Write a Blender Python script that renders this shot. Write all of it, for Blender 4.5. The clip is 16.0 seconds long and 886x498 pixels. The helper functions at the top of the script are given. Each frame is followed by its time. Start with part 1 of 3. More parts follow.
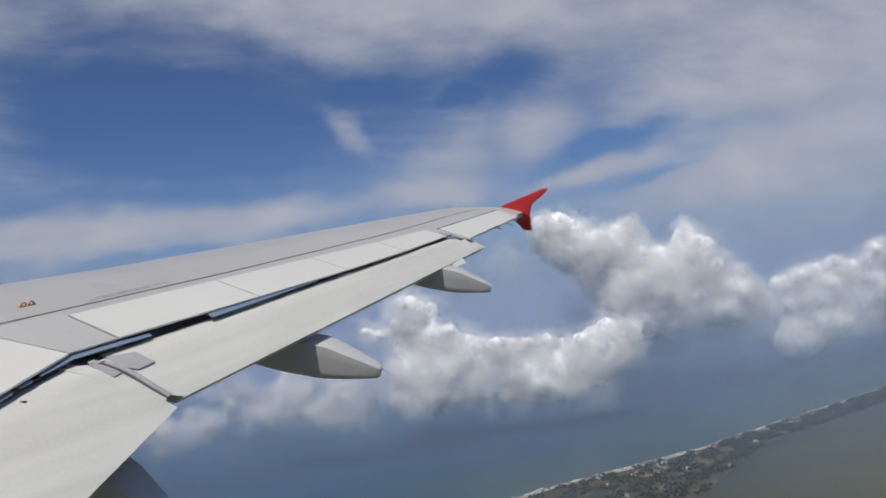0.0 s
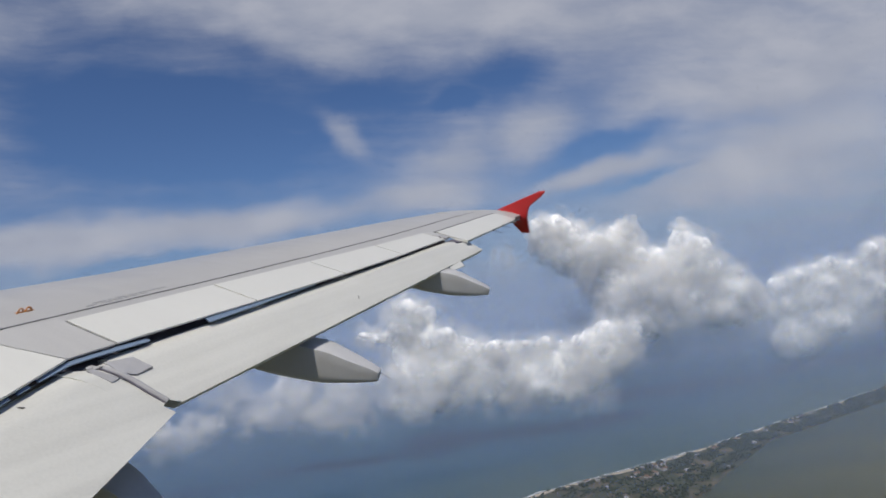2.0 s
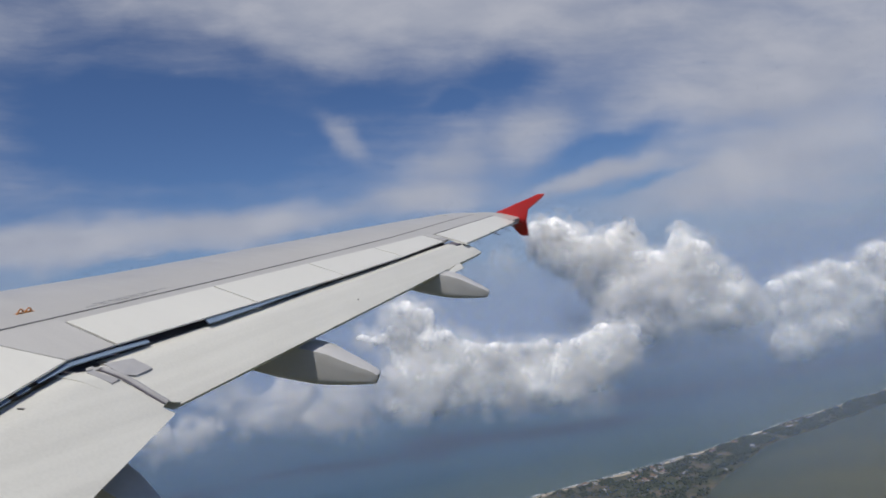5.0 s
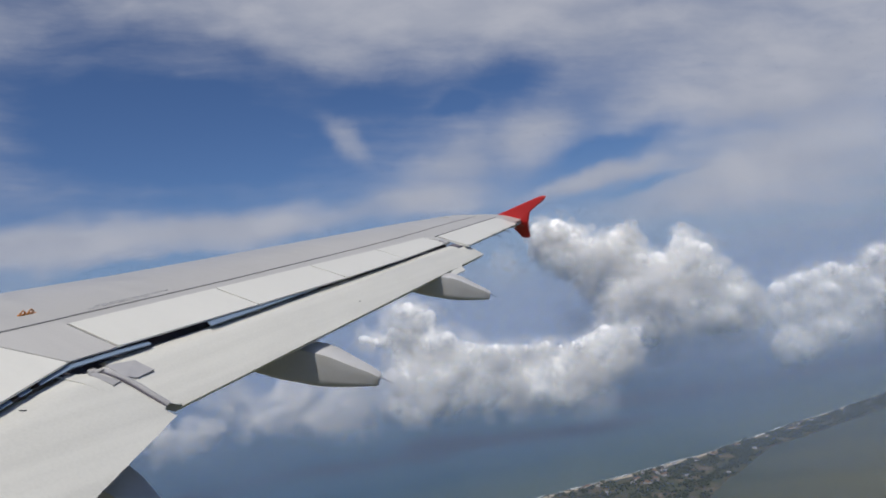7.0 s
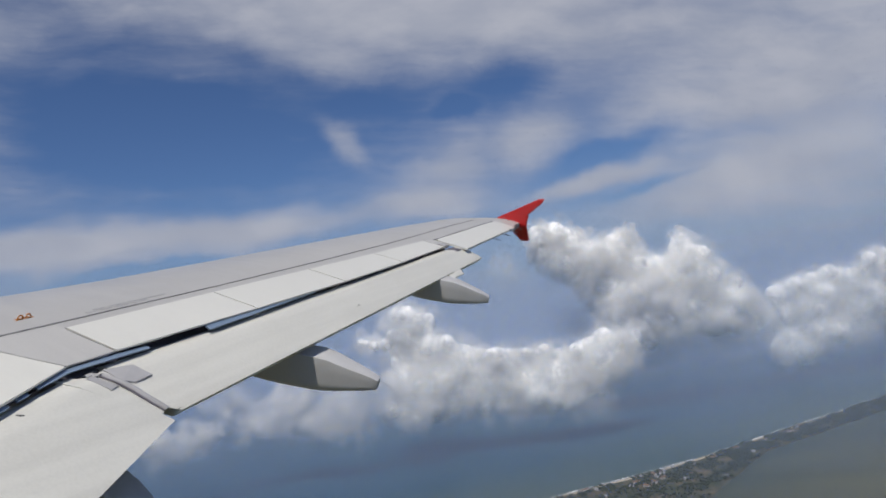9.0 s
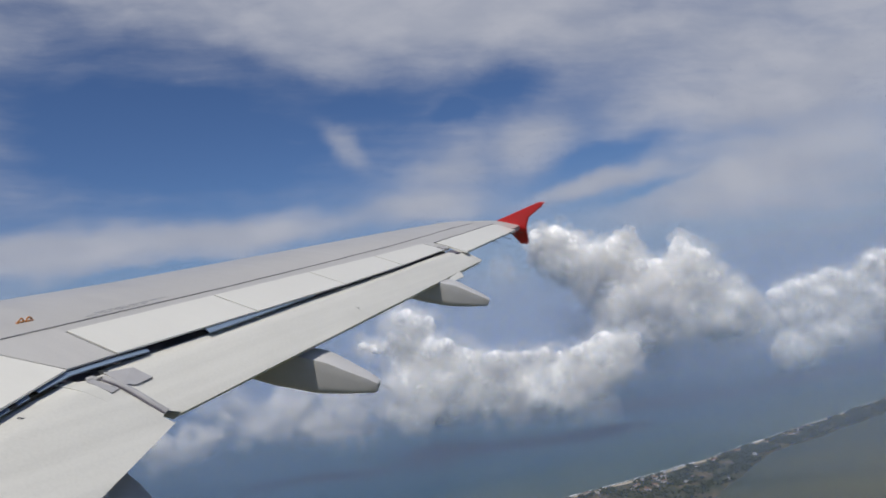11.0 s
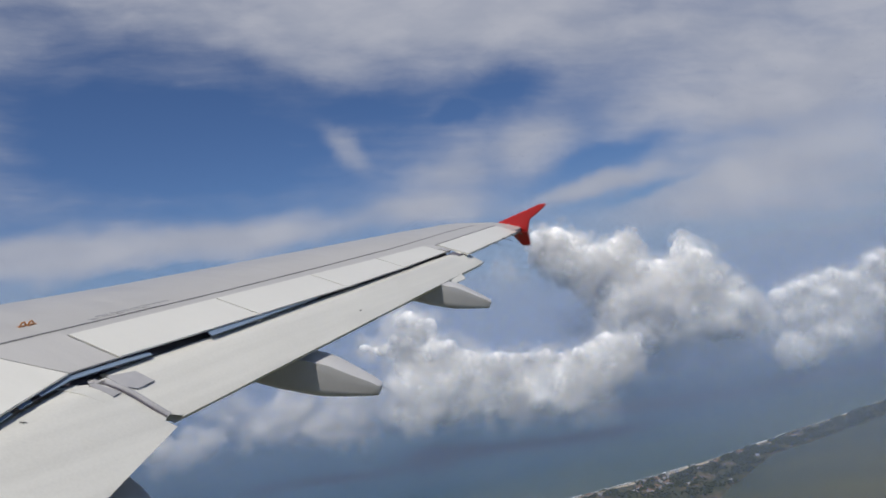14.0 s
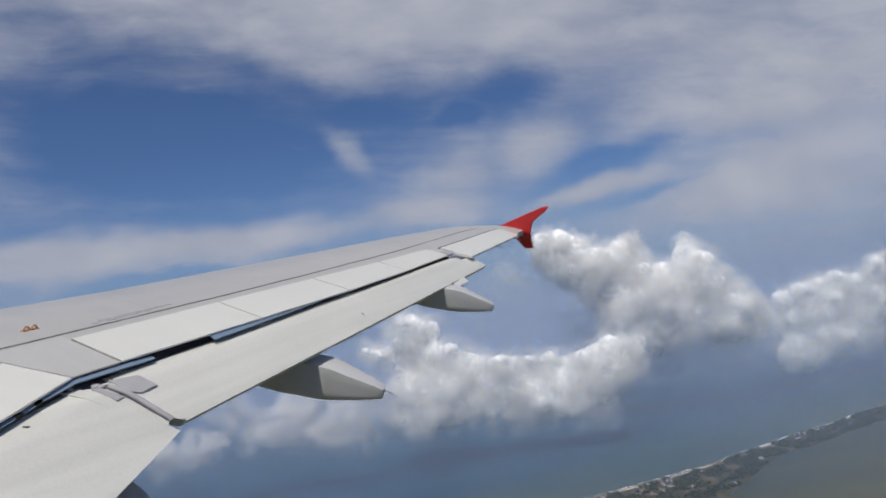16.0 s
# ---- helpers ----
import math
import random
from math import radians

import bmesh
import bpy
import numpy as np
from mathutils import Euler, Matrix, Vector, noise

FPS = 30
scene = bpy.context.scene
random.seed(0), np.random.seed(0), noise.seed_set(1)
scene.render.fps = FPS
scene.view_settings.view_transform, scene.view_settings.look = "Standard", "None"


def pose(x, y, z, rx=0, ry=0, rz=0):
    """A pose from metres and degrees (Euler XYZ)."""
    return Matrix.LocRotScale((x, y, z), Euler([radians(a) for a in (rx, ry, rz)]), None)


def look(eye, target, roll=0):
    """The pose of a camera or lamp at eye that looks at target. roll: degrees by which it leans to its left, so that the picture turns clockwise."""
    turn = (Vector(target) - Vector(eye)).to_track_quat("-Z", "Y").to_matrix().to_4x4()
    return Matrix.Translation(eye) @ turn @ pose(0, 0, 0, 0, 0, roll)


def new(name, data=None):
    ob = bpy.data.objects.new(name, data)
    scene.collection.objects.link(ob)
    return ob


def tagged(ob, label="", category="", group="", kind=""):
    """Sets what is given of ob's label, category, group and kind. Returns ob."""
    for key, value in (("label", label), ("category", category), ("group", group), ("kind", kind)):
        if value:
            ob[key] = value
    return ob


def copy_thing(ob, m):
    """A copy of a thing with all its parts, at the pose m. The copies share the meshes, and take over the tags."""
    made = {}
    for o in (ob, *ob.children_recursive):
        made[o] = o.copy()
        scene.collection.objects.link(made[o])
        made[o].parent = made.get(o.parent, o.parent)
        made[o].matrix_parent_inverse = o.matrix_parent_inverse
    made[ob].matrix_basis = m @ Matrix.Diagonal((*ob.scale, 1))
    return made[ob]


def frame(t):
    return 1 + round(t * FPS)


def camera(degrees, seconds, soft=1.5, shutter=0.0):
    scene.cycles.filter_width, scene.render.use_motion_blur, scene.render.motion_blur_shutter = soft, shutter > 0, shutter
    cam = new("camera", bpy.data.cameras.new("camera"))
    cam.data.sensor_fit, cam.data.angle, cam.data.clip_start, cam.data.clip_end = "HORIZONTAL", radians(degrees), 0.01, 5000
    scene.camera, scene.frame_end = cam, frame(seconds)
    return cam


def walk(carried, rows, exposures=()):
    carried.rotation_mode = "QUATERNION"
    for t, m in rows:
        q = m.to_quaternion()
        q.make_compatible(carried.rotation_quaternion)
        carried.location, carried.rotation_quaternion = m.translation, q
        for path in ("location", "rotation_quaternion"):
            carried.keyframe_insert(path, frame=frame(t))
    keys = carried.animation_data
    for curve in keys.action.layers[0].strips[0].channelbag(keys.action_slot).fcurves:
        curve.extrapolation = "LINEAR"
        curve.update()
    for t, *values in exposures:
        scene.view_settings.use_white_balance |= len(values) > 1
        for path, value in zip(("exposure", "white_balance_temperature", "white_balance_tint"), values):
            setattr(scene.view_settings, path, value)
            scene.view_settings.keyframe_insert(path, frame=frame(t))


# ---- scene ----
import itertools

cam = camera(68.0, 16.0, soft=1.9)

rows = [
    (0.0, pose(0.0066, 0.0125, 499.9904, 94.165, 7.785, 0.197)),
    (0.5, pose(0.0015, 0.0172, 499.9903, 94.201, 7.970, 0.117)),
    (1.0, pose(0.0026, 0.0162, 499.9887, 94.287, 8.120, 0.084)),
    (1.5, pose(0.0093, 0.0093, 499.9873, 94.378, 8.192, 0.078)),
    (2.0, pose(0.0087, 0.0083, 499.9886, 94.417, 8.190, 0.038)),
    (2.5, pose(0.0056, 0.0052, 499.9924, 94.381, 8.155, -0.029)),
    (3.0, pose(0.0118, -0.0034, 499.9928, 94.339, 8.145, -0.049)),
    (3.5, pose(0.0131, -0.0043, 499.9889, 94.375, 8.150, -0.067)),
    (4.0, pose(-0.0042, -0.0010, 499.9851, 94.480, 8.083, -0.183)),
    (6.5, pose(-0.0055, 0.0002, 499.9965, 94.702, 7.906, 0.054)),
    (7.0, pose(0.0010, -0.0024, 499.9924, 94.784, 7.937, 0.068)),
    (7.5, pose(0.0021, -0.0019, 499.9900, 94.860, 7.972, 0.046)),
    (8.0, pose(0.0010, -0.0001, 499.9965, 94.921, 7.998, 0.014)),
    (8.5, pose(0.0001, 0.0012, 500.0016, 94.985, 8.000, -0.015)),
    (9.0, pose(-0.0025, 0.0025, 499.9992, 95.038, 7.976, -0.075)),
    (11.5, pose(0.0022, -0.0100, 499.9907, 95.386, 8.122, -0.019)),
    (12.0, pose(0.0024, -0.0088, 499.9993, 95.443, 8.132, 0.028)),
    (12.5, pose(0.0030, -0.0059, 500.0015, 95.496, 8.164, 0.079)),
    (13.0, pose(0.0023, -0.0039, 500.0017, 95.476, 8.158, 0.081)),
    (13.5, pose(0.0012, -0.0054, 499.9996, 95.448, 8.201, 0.067)),
    (14.0, pose(-0.0005, -0.0045, 499.9978, 95.502, 8.268, 0.103)),
    (14.5, pose(-0.0020, 0.0014, 500.0009, 95.584, 8.266, 0.147)),
    (15.0, pose(-0.0021, 0.0043, 500.0006, 95.664, 8.293, 0.177)),
    (15.5, pose(-0.0007, 0.0015, 499.9988, 95.737, 8.331, 0.237)),
    (16.0, pose(-0.0044, 0.0012, 500.0032, 95.791, 8.362, 0.316)),
]
walk(cam, rows)
# light passes many thin puffs of mist
scene.cycles.transparent_max_bounces = 256
scene.cycles.max_bounces, scene.cycles.diffuse_bounces, scene.cycles.transmission_bounces = 10, 7, 8

# ---- world, sun ----
# sun high over the fuselage side, in front of which the wing lies
SUN = Vector((-0.095, -0.505, 0.858)).normalized()
sun_lamp = new("sun", bpy.data.lights.new("sun", "SUN"))
sun_lamp.data.energy = 3.55
sun_lamp.data.angle = radians(0.53)
sun_lamp.data.color = (1.0, 0.95, 0.86)
sun_lamp.matrix_world = look((0, 0, 600), Vector((0, 0, 600)) - SUN)

# axes of the sky chart: a flat map of the sky in units of 5 degrees or so, x to the right, y down
CHART_X = Vector((0.990, 0.0, -0.139))
CHART_Y = Vector((0.139, -0.085, 0.987))
CHART_Z = Vector((0.012, 0.996, 0.085))
CHART_F = 11.62
EYE = Vector((0.0, 0.0, 500.0))


def toward(cx, cy, dist):
    """The place at that distance from the aeroplane in the direction (cx, cy) of the sky chart."""
    way = CHART_Z + CHART_X * ((cx - 7.84) / CHART_F) - CHART_Y * ((cy - 4.41) / CHART_F)
    return EYE + way * dist


def link(nt, a, b):
    nt.links.new(a, b)


def math_node(nt, op, a, b=0.0, c=0.0, clamp=False):
    n = nt.nodes.new("ShaderNodeMath")
    n.operation, n.use_clamp = op, clamp
    for i, v in enumerate((a, b, c)):
        if isinstance(v, (int, float)):
            n.inputs[i].default_value = v
        else:
            nt.links.new(v, n.inputs[i])
    return n.outputs[0]


def mix_col(nt, fac, a, b):
    n = nt.nodes.new("ShaderNodeMix")
    n.data_type = "RGBA"
    for sock, v in ((n.inputs[0], fac), (n.inputs[6], a), (n.inputs[7], b)):
        if isinstance(v, (int, float)):
            sock.default_value = v
        elif isinstance(v, tuple):
            sock.default_value = (*v, 1.0)
        else:
            nt.links.new(v, sock)
    return n.outputs[2]


def noise_node(nt, vec, scale, detail=4.0, rough=0.55, distort=0.0):
    n = nt.nodes.new("ShaderNodeTexNoise")
    n.inputs["Scale"].default_value = scale
    n.inputs["Detail"].default_value = detail
    n.inputs["Roughness"].default_value = rough
    n.inputs["Distortion"].default_value = distort
    if vec is not None:
        nt.links.new(vec, n.inputs["Vector"])
    return n


def ramp(nt, fac, lo, hi, a=0.0, b=1.0):
    n = nt.nodes.new("ShaderNodeMapRange")
    n.interpolation_type = "SMOOTHSTEP"
    for i, v in ((1, lo), (2, hi), (3, a), (4, b)):
        n.inputs[i].default_value = v
    nt.links.new(fac, n.inputs[0])
    return n.outputs[0]


def mapped(nt, vec, loc=(0, 0, 0), rot=(0, 0, 0), scale=(1, 1, 1), kind="POINT"):
    n = nt.nodes.new("ShaderNodeMapping")
    n.vector_type = kind
    n.inputs["Location"].default_value = loc
    n.inputs["Rotation"].default_value = rot
    n.inputs["Scale"].default_value = scale
    nt.links.new(vec, n.inputs["Vector"])
    return n.outputs[0]


def make_world():
    world = bpy.data.worlds.new("sky")
    scene.world = world
    world.use_nodes = True
    nt = world.node_tree
    nt.nodes.clear()
    out = nt.nodes.new("ShaderNodeOutputWorld")
    bg = nt.nodes.new("ShaderNodeBackground")
    link(nt, bg.outputs[0], out.inputs[0])
    bg.inputs[1].default_value = 0.1
    sky = nt.nodes.new("ShaderNodeTexSky")
    sky.sky_type = "NISHITA"
    sky.sun_disc = False
    sky.sun_elevation = math.asin(SUN.z)
    sky.sun_rotation = math.atan2(SUN.x, SUN.y)
    sky.altitude = 500
    sky.air_density, sky.dust_density, sky.ozone_density = SKY_AIR

    geo = nt.nodes.new("ShaderNodeTexCoord").outputs["Generated"]

    def dot(v):
        n = nt.nodes.new("ShaderNodeVectorMath")
        n.operation = "DOT_PRODUCT"
        n.inputs[1].default_value = v
        link(nt, geo, n.inputs[0])
        return n.outputs["Value"]

    ahead = math_node(nt, "MAXIMUM", dot(CHART_Z), 0.12)
    px = math_node(nt, "MULTIPLY_ADD", math_node(nt, "DIVIDE", dot(CHART_X), ahead), CHART_F, 7.84)
    py = math_node(nt, "MULTIPLY_ADD", math_node(nt, "DIVIDE", dot(CHART_Y), ahead), -CHART_F, 4.41)
    comb = nt.nodes.new("ShaderNodeCombineXYZ")
    link(nt, px, comb.inputs[0])
    link(nt, py, comb.inputs[1])
    chart = comb.outputs[0]

    # ragged edges: the chart is warped at two scales before the streaks are laid on it
    def warp(vec, scale, amount, detail):
        n = noise_node(nt, vec, scale, detail, 0.55)
        sub = nt.nodes.new("ShaderNodeVectorMath")
        sub.operation = "SUBTRACT"
        sub.inputs[1].default_value = (0.5, 0.5, 0.5)
        link(nt, n.outputs["Color"], sub.inputs[0])
        mul = nt.nodes.new("ShaderNodeVectorMath")
        mul.operation = "MULTIPLY_ADD"
        mul.inputs[1].default_value = (amount, amount, 0)
        link(nt, sub.outputs[0], mul.inputs[0])
        link(nt, vec, mul.inputs[2])
        return mul.outputs[0]

    warped = warp(warp(chart, 0.3, 0.6, 2), 1.1, 0.42, 6)
    total = None
    for cx, cy, half, wide, turn, gain in CIRRUS:
        m = mapped(nt, warped, (cx, cy, 0), (0, 0, radians(turn)), (half, wide, 1), "TEXTURE")
        g = nt.nodes.new("ShaderNodeTexGradient")
        g.gradient_type = "SPHERICAL"
        link(nt, m, g.inputs[0])
        soft = ramp(nt, g.outputs["Fac"], 0.0, 0.9)
        total = math_node(nt, "MULTIPLY_ADD", soft, gain, total if total is not None else CIRRUS_BASE)
    streak = noise_node(nt, mapped(nt, warp(chart, 0.3, 0.8, 2), rot=(0, 0, radians(24)), scale=(0.22, 1.2, 1)), 1.0, 8, 0.5)
    fine = noise_node(nt, mapped(nt, warped, rot=(0, 0, radians(24)), scale=(0.6, 1.3, 1)), 1.0, 7, 0.55)
    total = math_node(nt, "MULTIPLY_ADD", math_node(nt, "SUBTRACT", streak.outputs["Fac"], 0.5), 0.85, total)
    total = math_node(nt, "MULTIPLY_ADD", math_node(nt, "SUBTRACT", fine.outputs["Fac"], 0.5), 0.38, total)
    comb_out = noise_node(nt, mapped(nt, warp(chart, 0.5, 0.5, 3), rot=(0, 0, radians(22)), scale=(0.45, 3.4, 1)), 1.0, 6, 0.55)
    total = math_node(nt, "MULTIPLY_ADD", math_node(nt, "SUBTRACT", comb_out.outputs["Fac"], 0.5), 0.42, total)
    cover = ramp(nt, total, -0.08, 1.25)

    # thin haze along the horizon
    sep = nt.nodes.new("ShaderNodeSeparateXYZ")
    link(nt, geo, sep.inputs[0])
    low = ramp(nt, sep.outputs[2], 0.22, -0.02)
    tint = nt.nodes.new("ShaderNodeMix")
    tint.data_type, tint.blend_type = "RGBA", "MULTIPLY"
    tint.inputs[0].default_value = 1.0
    tint.inputs[7].default_value = (*SKY_TINT, 1.0)
    link(nt, sky.outputs[0], tint.inputs[6])
    base = mix_col(nt, math_node(nt, "MULTIPLY", low, 0.9), tint.outputs[2], HAZE)
    veil = mix_col(nt, ramp(nt, fine.outputs["Fac"], 0.3, 0.75), VEIL_DARK, VEIL_LIGHT)
    col = mix_col(nt, math_node(nt, "MULTIPLY", cover, 0.95), base, veil)
    link(nt, col, bg.inputs[0])


SKY_AIR = (1.0, 0.6, 2.5)
SKY_TINT = (0.42, 0.525, 0.71)
HAZE = (2.05, 2.75, 4.2)
VEIL_DARK = (3.5, 3.75, 4.55)
VEIL_LIGHT = (4.35, 4.5, 5.15)
CIRRUS_BASE = 0.24
# streaks of high cloud: chart x, y, half length, half width, turn, thickness (below 0: a clear gap)
CIRRUS = [
    (7.6, -0.1, 5.2, 1.8, 4, 1.25),
    (2.6, -0.1, 3.6, 1.05, 8, 0.62),
    (0.0, 0.5, 1.5, 0.8, 0, 0.45),
    (5.6, 1.0, 1.8, 0.5, 10, 0.45),
    (14.5, 1.0, 5.6, 3.3, -8, 0.90),
    (1.2, 4.38, 4.4, 0.66, -5, 1.08),
    (4.6, 3.95, 2.4, 0.5, -6, 0.85),
    (7.4, 3.62, 2.2, 0.45, -9, 0.50),
    (10.5, 3.14, 1.9, 0.30, -17, 0.85),
    (12.6, 3.15, 3.2, 0.6, -17, 0.45),
    (9.5, 2.45, 1.1, 0.9, -35, 0.62),
    (8.3, 2.85, 1.7, 0.9, -25, 0.45),
    (7.5, 3.25, 1.6, 0.6, -20, 0.30),
    (6.05, 2.5, 0.85, 0.36, 46, 0.52),
    (6.08, 2.36, 0.4, 0.3, 0, 0.18),
    (5.0, 2.38, 0.7, 0.14, 3, 0.25),
    (13.4, 3.6, 4.2, 1.0, -12, 0.45),
    (14.3, 1.3, 2.6, 0.5, -28, 0.25),
    (0.2, 2.6, 1.0, 0.3, 4, 0.15),
    (3.0, 2.4, 4.2, 1.35, 3, -0.80),
    (6.7, 1.9, 1.6, 0.5, 8, -0.30),
    (9.06, 1.40, 1.1, 0.5, -12, -0.45),
    (8.05, 1.95, 0.6, 0.3, -10, -0.50),
    (10.9, 2.58, 2.0, 0.30, -21, -0.50),
    (13.0, 2.2, 1.8, 0.28, -8, -0.30),
    (11.5, 3.20, 1.3, 0.14, -22, -0.45),
    (12.5, 4.1, 3.4, 0.6, -10, -0.35),
    (2.6, 4.90, 2.6, 0.35, -10, -1.0),
]
make_world()


# ---- materials ----
def material(name):
    m = bpy.data.materials.new(name)
    m.use_nodes = True
    nt = m.node_tree
    return m, nt, nt.nodes["Principled BSDF"]


def paint(name, col, rough=0.38, dirt=0.10, spread=3.0, streak=(0.25, 2.5, 1.0), coat=0.15):
    """Sprayed aircraft paint with faint streaks of grime along the air flow."""
    m, nt, p = material(name)
    co = nt.nodes.new("ShaderNodeTexCoord").outputs["Object"]
    n1 = noise_node(nt, mapped(nt, co, scale=streak), spread, 5, 0.6)
    n2 = noise_node(nt, co, 45.0, 3, 0.5)
    n3 = noise_node(nt, co, 0.8, 3, 0.5)
    f = math_node(nt, "MULTIPLY_ADD", n2.outputs["Fac"], 0.35, math_node(nt, "MULTIPLY", n1.outputs["Fac"], 0.65))
    f = math_node(nt, "MULTIPLY_ADD", n3.outputs["Fac"], 0.5, f)
    dark = tuple(c * (1 - 2.2 * dirt) for c in col)
    link(nt, mix_col(nt, ramp(nt, f, 0.45, 1.0), dark, col), p.inputs["Base Color"])
    link(nt, ramp(nt, n1.outputs["Fac"], 0.2, 0.8, rough - 0.08, rough + 0.12), p.inputs["Roughness"])
    p.inputs["Coat Weight"].default_value = coat
    p.inputs["Coat Roughness"].default_value = 0.18
    b = nt.nodes.new("ShaderNodeBump")
    b.inputs["Strength"].default_value = 0.12
    b.inputs["Distance"].default_value = 0.01
    link(nt, n3.outputs["Fac"], b.inputs["Height"])
    link(nt, b.outputs[0], p.inputs["Normal"])
    return m


def plain(name, col, rough=0.5, metal=0.0, var=0.2, scale=6.0):
    m, nt, p = material(name)
    co = nt.nodes.new("ShaderNodeTexCoord").outputs["Object"]
    n = noise_node(nt, co, scale, 5, 0.6)
    link(nt, mix_col(nt, n.outputs["Fac"], tuple(c * (1 - var) for c in col), tuple(min(1, c * (1 + var)) for c in col)), p.inputs["Base Color"])
    p.inputs["Roughness"].default_value = rough
    p.inputs["Metallic"].default_value = metal
    return m


skin_paint = paint("wing_skin_paint", (0.45, 0.44, 0.425), 0.44, 0.06, coat=0.25)
white_paint = paint("panel_white_paint", (0.675, 0.665, 0.615), 0.45, 0.03, coat=0.5)
flap_paint = paint("flap_white_paint", (0.655, 0.645, 0.595), 0.45, 0.075, 2.2, (3.2, 0.10, 1.0), coat=0.3)
grey_paint = paint("fairing_grey_paint", (0.52, 0.515, 0.515), 0.45, 0.05)
light_grey = paint("fixed_panel_grey_paint", (0.47, 0.46, 0.445), 0.45, 0.06)
red_paint = paint("fence_red_paint", (0.56, 0.022, 0.022), 0.35, 0.08)
sealant = plain("dark_sealant", (0.10, 0.10, 0.105), 0.7)
# dark tone painted where gaps and undersides lie in shade
shade_dark = plain("painted_shade_dark", (0.11, 0.10, 0.125), 0.7)
bare_metal = plain("bare_metal", (0.25, 0.33, 0.45), 0.4, 0.3, 0.12, 3.0)
rail_metal = plain("seal_grey", (0.36, 0.355, 0.365), 0.6, 0.0)
orange_paint = plain("orange_paint", (0.50, 0.20, 0.05), 0.5)
ink = plain("stencil_ink", (0.33, 0.33, 0.335), 0.7)
wick_black = plain("wick_black", (0.06, 0.06, 0.065), 0.6)


# ---- mesh helpers ----
def mesh_object(name, bm, mat, smooth=True):
    bmesh.ops.recalc_face_normals(bm, faces=bm.faces)
    me = bpy.data.meshes.new(name)
    bm.to_mesh(me)
    bm.free()
    if smooth:
        me.polygons.foreach_set("use_smooth", [True] * len(me.polygons))
        me.set_sharp_from_angle(angle=radians(35))
    me.materials.append(mat)
    return new(name, me)


def part(name, bm, mat, parent, label="", smooth=True):
    ob = mesh_object(name, bm, mat, smooth)
    ob.parent = parent
    if label:
        tagged(ob, label)
    return ob


def loft(loops, cap=True):
    bm = bmesh.new()
    rings = [[bm.verts.new(p) for p in lp] for lp in loops]
    n = len(rings[0])
    for a, b in zip(rings, rings[1:]):
        for i in range(n):
            j = (i + 1) % n
            bm.faces.new((a[i], a[j], b[j], b[i]))
    if cap:
        bm.faces.new(rings[0])
        bm.faces.new(list(reversed(rings[-1])))
    return bm


def lerp(a, b, t):
    return tuple(x + (y - x) * t for x, y in zip(a, b))


def slab(corners, thick, up=0.0, rows_n=1, bevel=0.004):
    """A thin panel over four corners (x, y), following the wing's upper surface."""
    bm = bmesh.new()
    (a, b, c, d) = corners
    top, low = [], []
    nx = 6
    for i in range(rows_n + 1):
        s = i / rows_n
        p, q = lerp(a, d, s), lerp(b, c, s)
        rt, rl = [], []
        for k in range(nx + 1):
            x, y = lerp(p, q, k / nx)
            z = upper(x, y) + up
            rt.append(bm.verts.new((x, y, z)))
            rl.append(bm.verts.new((x, y, z - thick)))
        top.append(rt)
        low.append(rl)
    for i in range(rows_n):
        for k in range(nx):
            bm.faces.new((top[i][k], top[i][k + 1], top[i + 1][k + 1], top[i + 1][k]))
            bm.faces.new((low[i][k], low[i + 1][k], low[i + 1][k + 1], low[i][k + 1]))
    rim_t = [top[0][k] for k in range(nx + 1)] + [top[i][nx] for i in range(1, rows_n + 1)]
    rim_t += [top[rows_n][k] for k in range(nx - 1, -1, -1)] + [top[i][0] for i in range(rows_n - 1, 0, -1)]
    rim_l = [low[0][k] for k in range(nx + 1)] + [low[i][nx] for i in range(1, rows_n + 1)]
    rim_l += [low[rows_n][k] for k in range(nx - 1, -1, -1)] + [low[i][0] for i in range(rows_n - 1, 0, -1)]
    m = len(rim_t)
    for i in range(m):
        j = (i + 1) % m
        bm.faces.new((rim_t[i], rim_l[i], rim_l[j], rim_t[j]))
    if bevel:
        rim = set(rim_t)
        bm.normal_update()
        es = [e for e in bm.edges if e.verts[0] in rim and e.verts[1] in rim
              and abs(e.link_faces[0].normal.dot(e.link_faces[1].normal)) < 0.5]
        bmesh.ops.bevel(bm, geom=es, offset=bevel, segments=2, affect="EDGES", clamp_overlap=True)
    return bm


def prism(outline, thick, axis_y):
    """A flat body with an (x, z) outline, from y = axis_y - thick / 2 to axis_y + thick / 2, rounded at its rim."""
    bm = bmesh.new()
    a = [bm.verts.new((x, axis_y - thick / 2, z)) for x, z in outline]
    b = [bm.verts.new((x, axis_y + thick / 2, z)) for x, z in outline]
    n = len(a)
    bm.faces.new(a)
    bm.faces.new(list(reversed(b)))
    for i in range(n):
        j = (i + 1) % n
        bm.faces.new((a[j], a[i], b[i], b[j]))
    bm.normal_update()
    es = [e for e in bm.edges if abs(e.verts[0].co.y - e.verts[1].co.y) < 1e-6]
    bmesh.ops.bevel(bm, geom=es, offset=thick * 0.38, segments=3, affect="EDGES", clamp_overlap=True)
    return bm


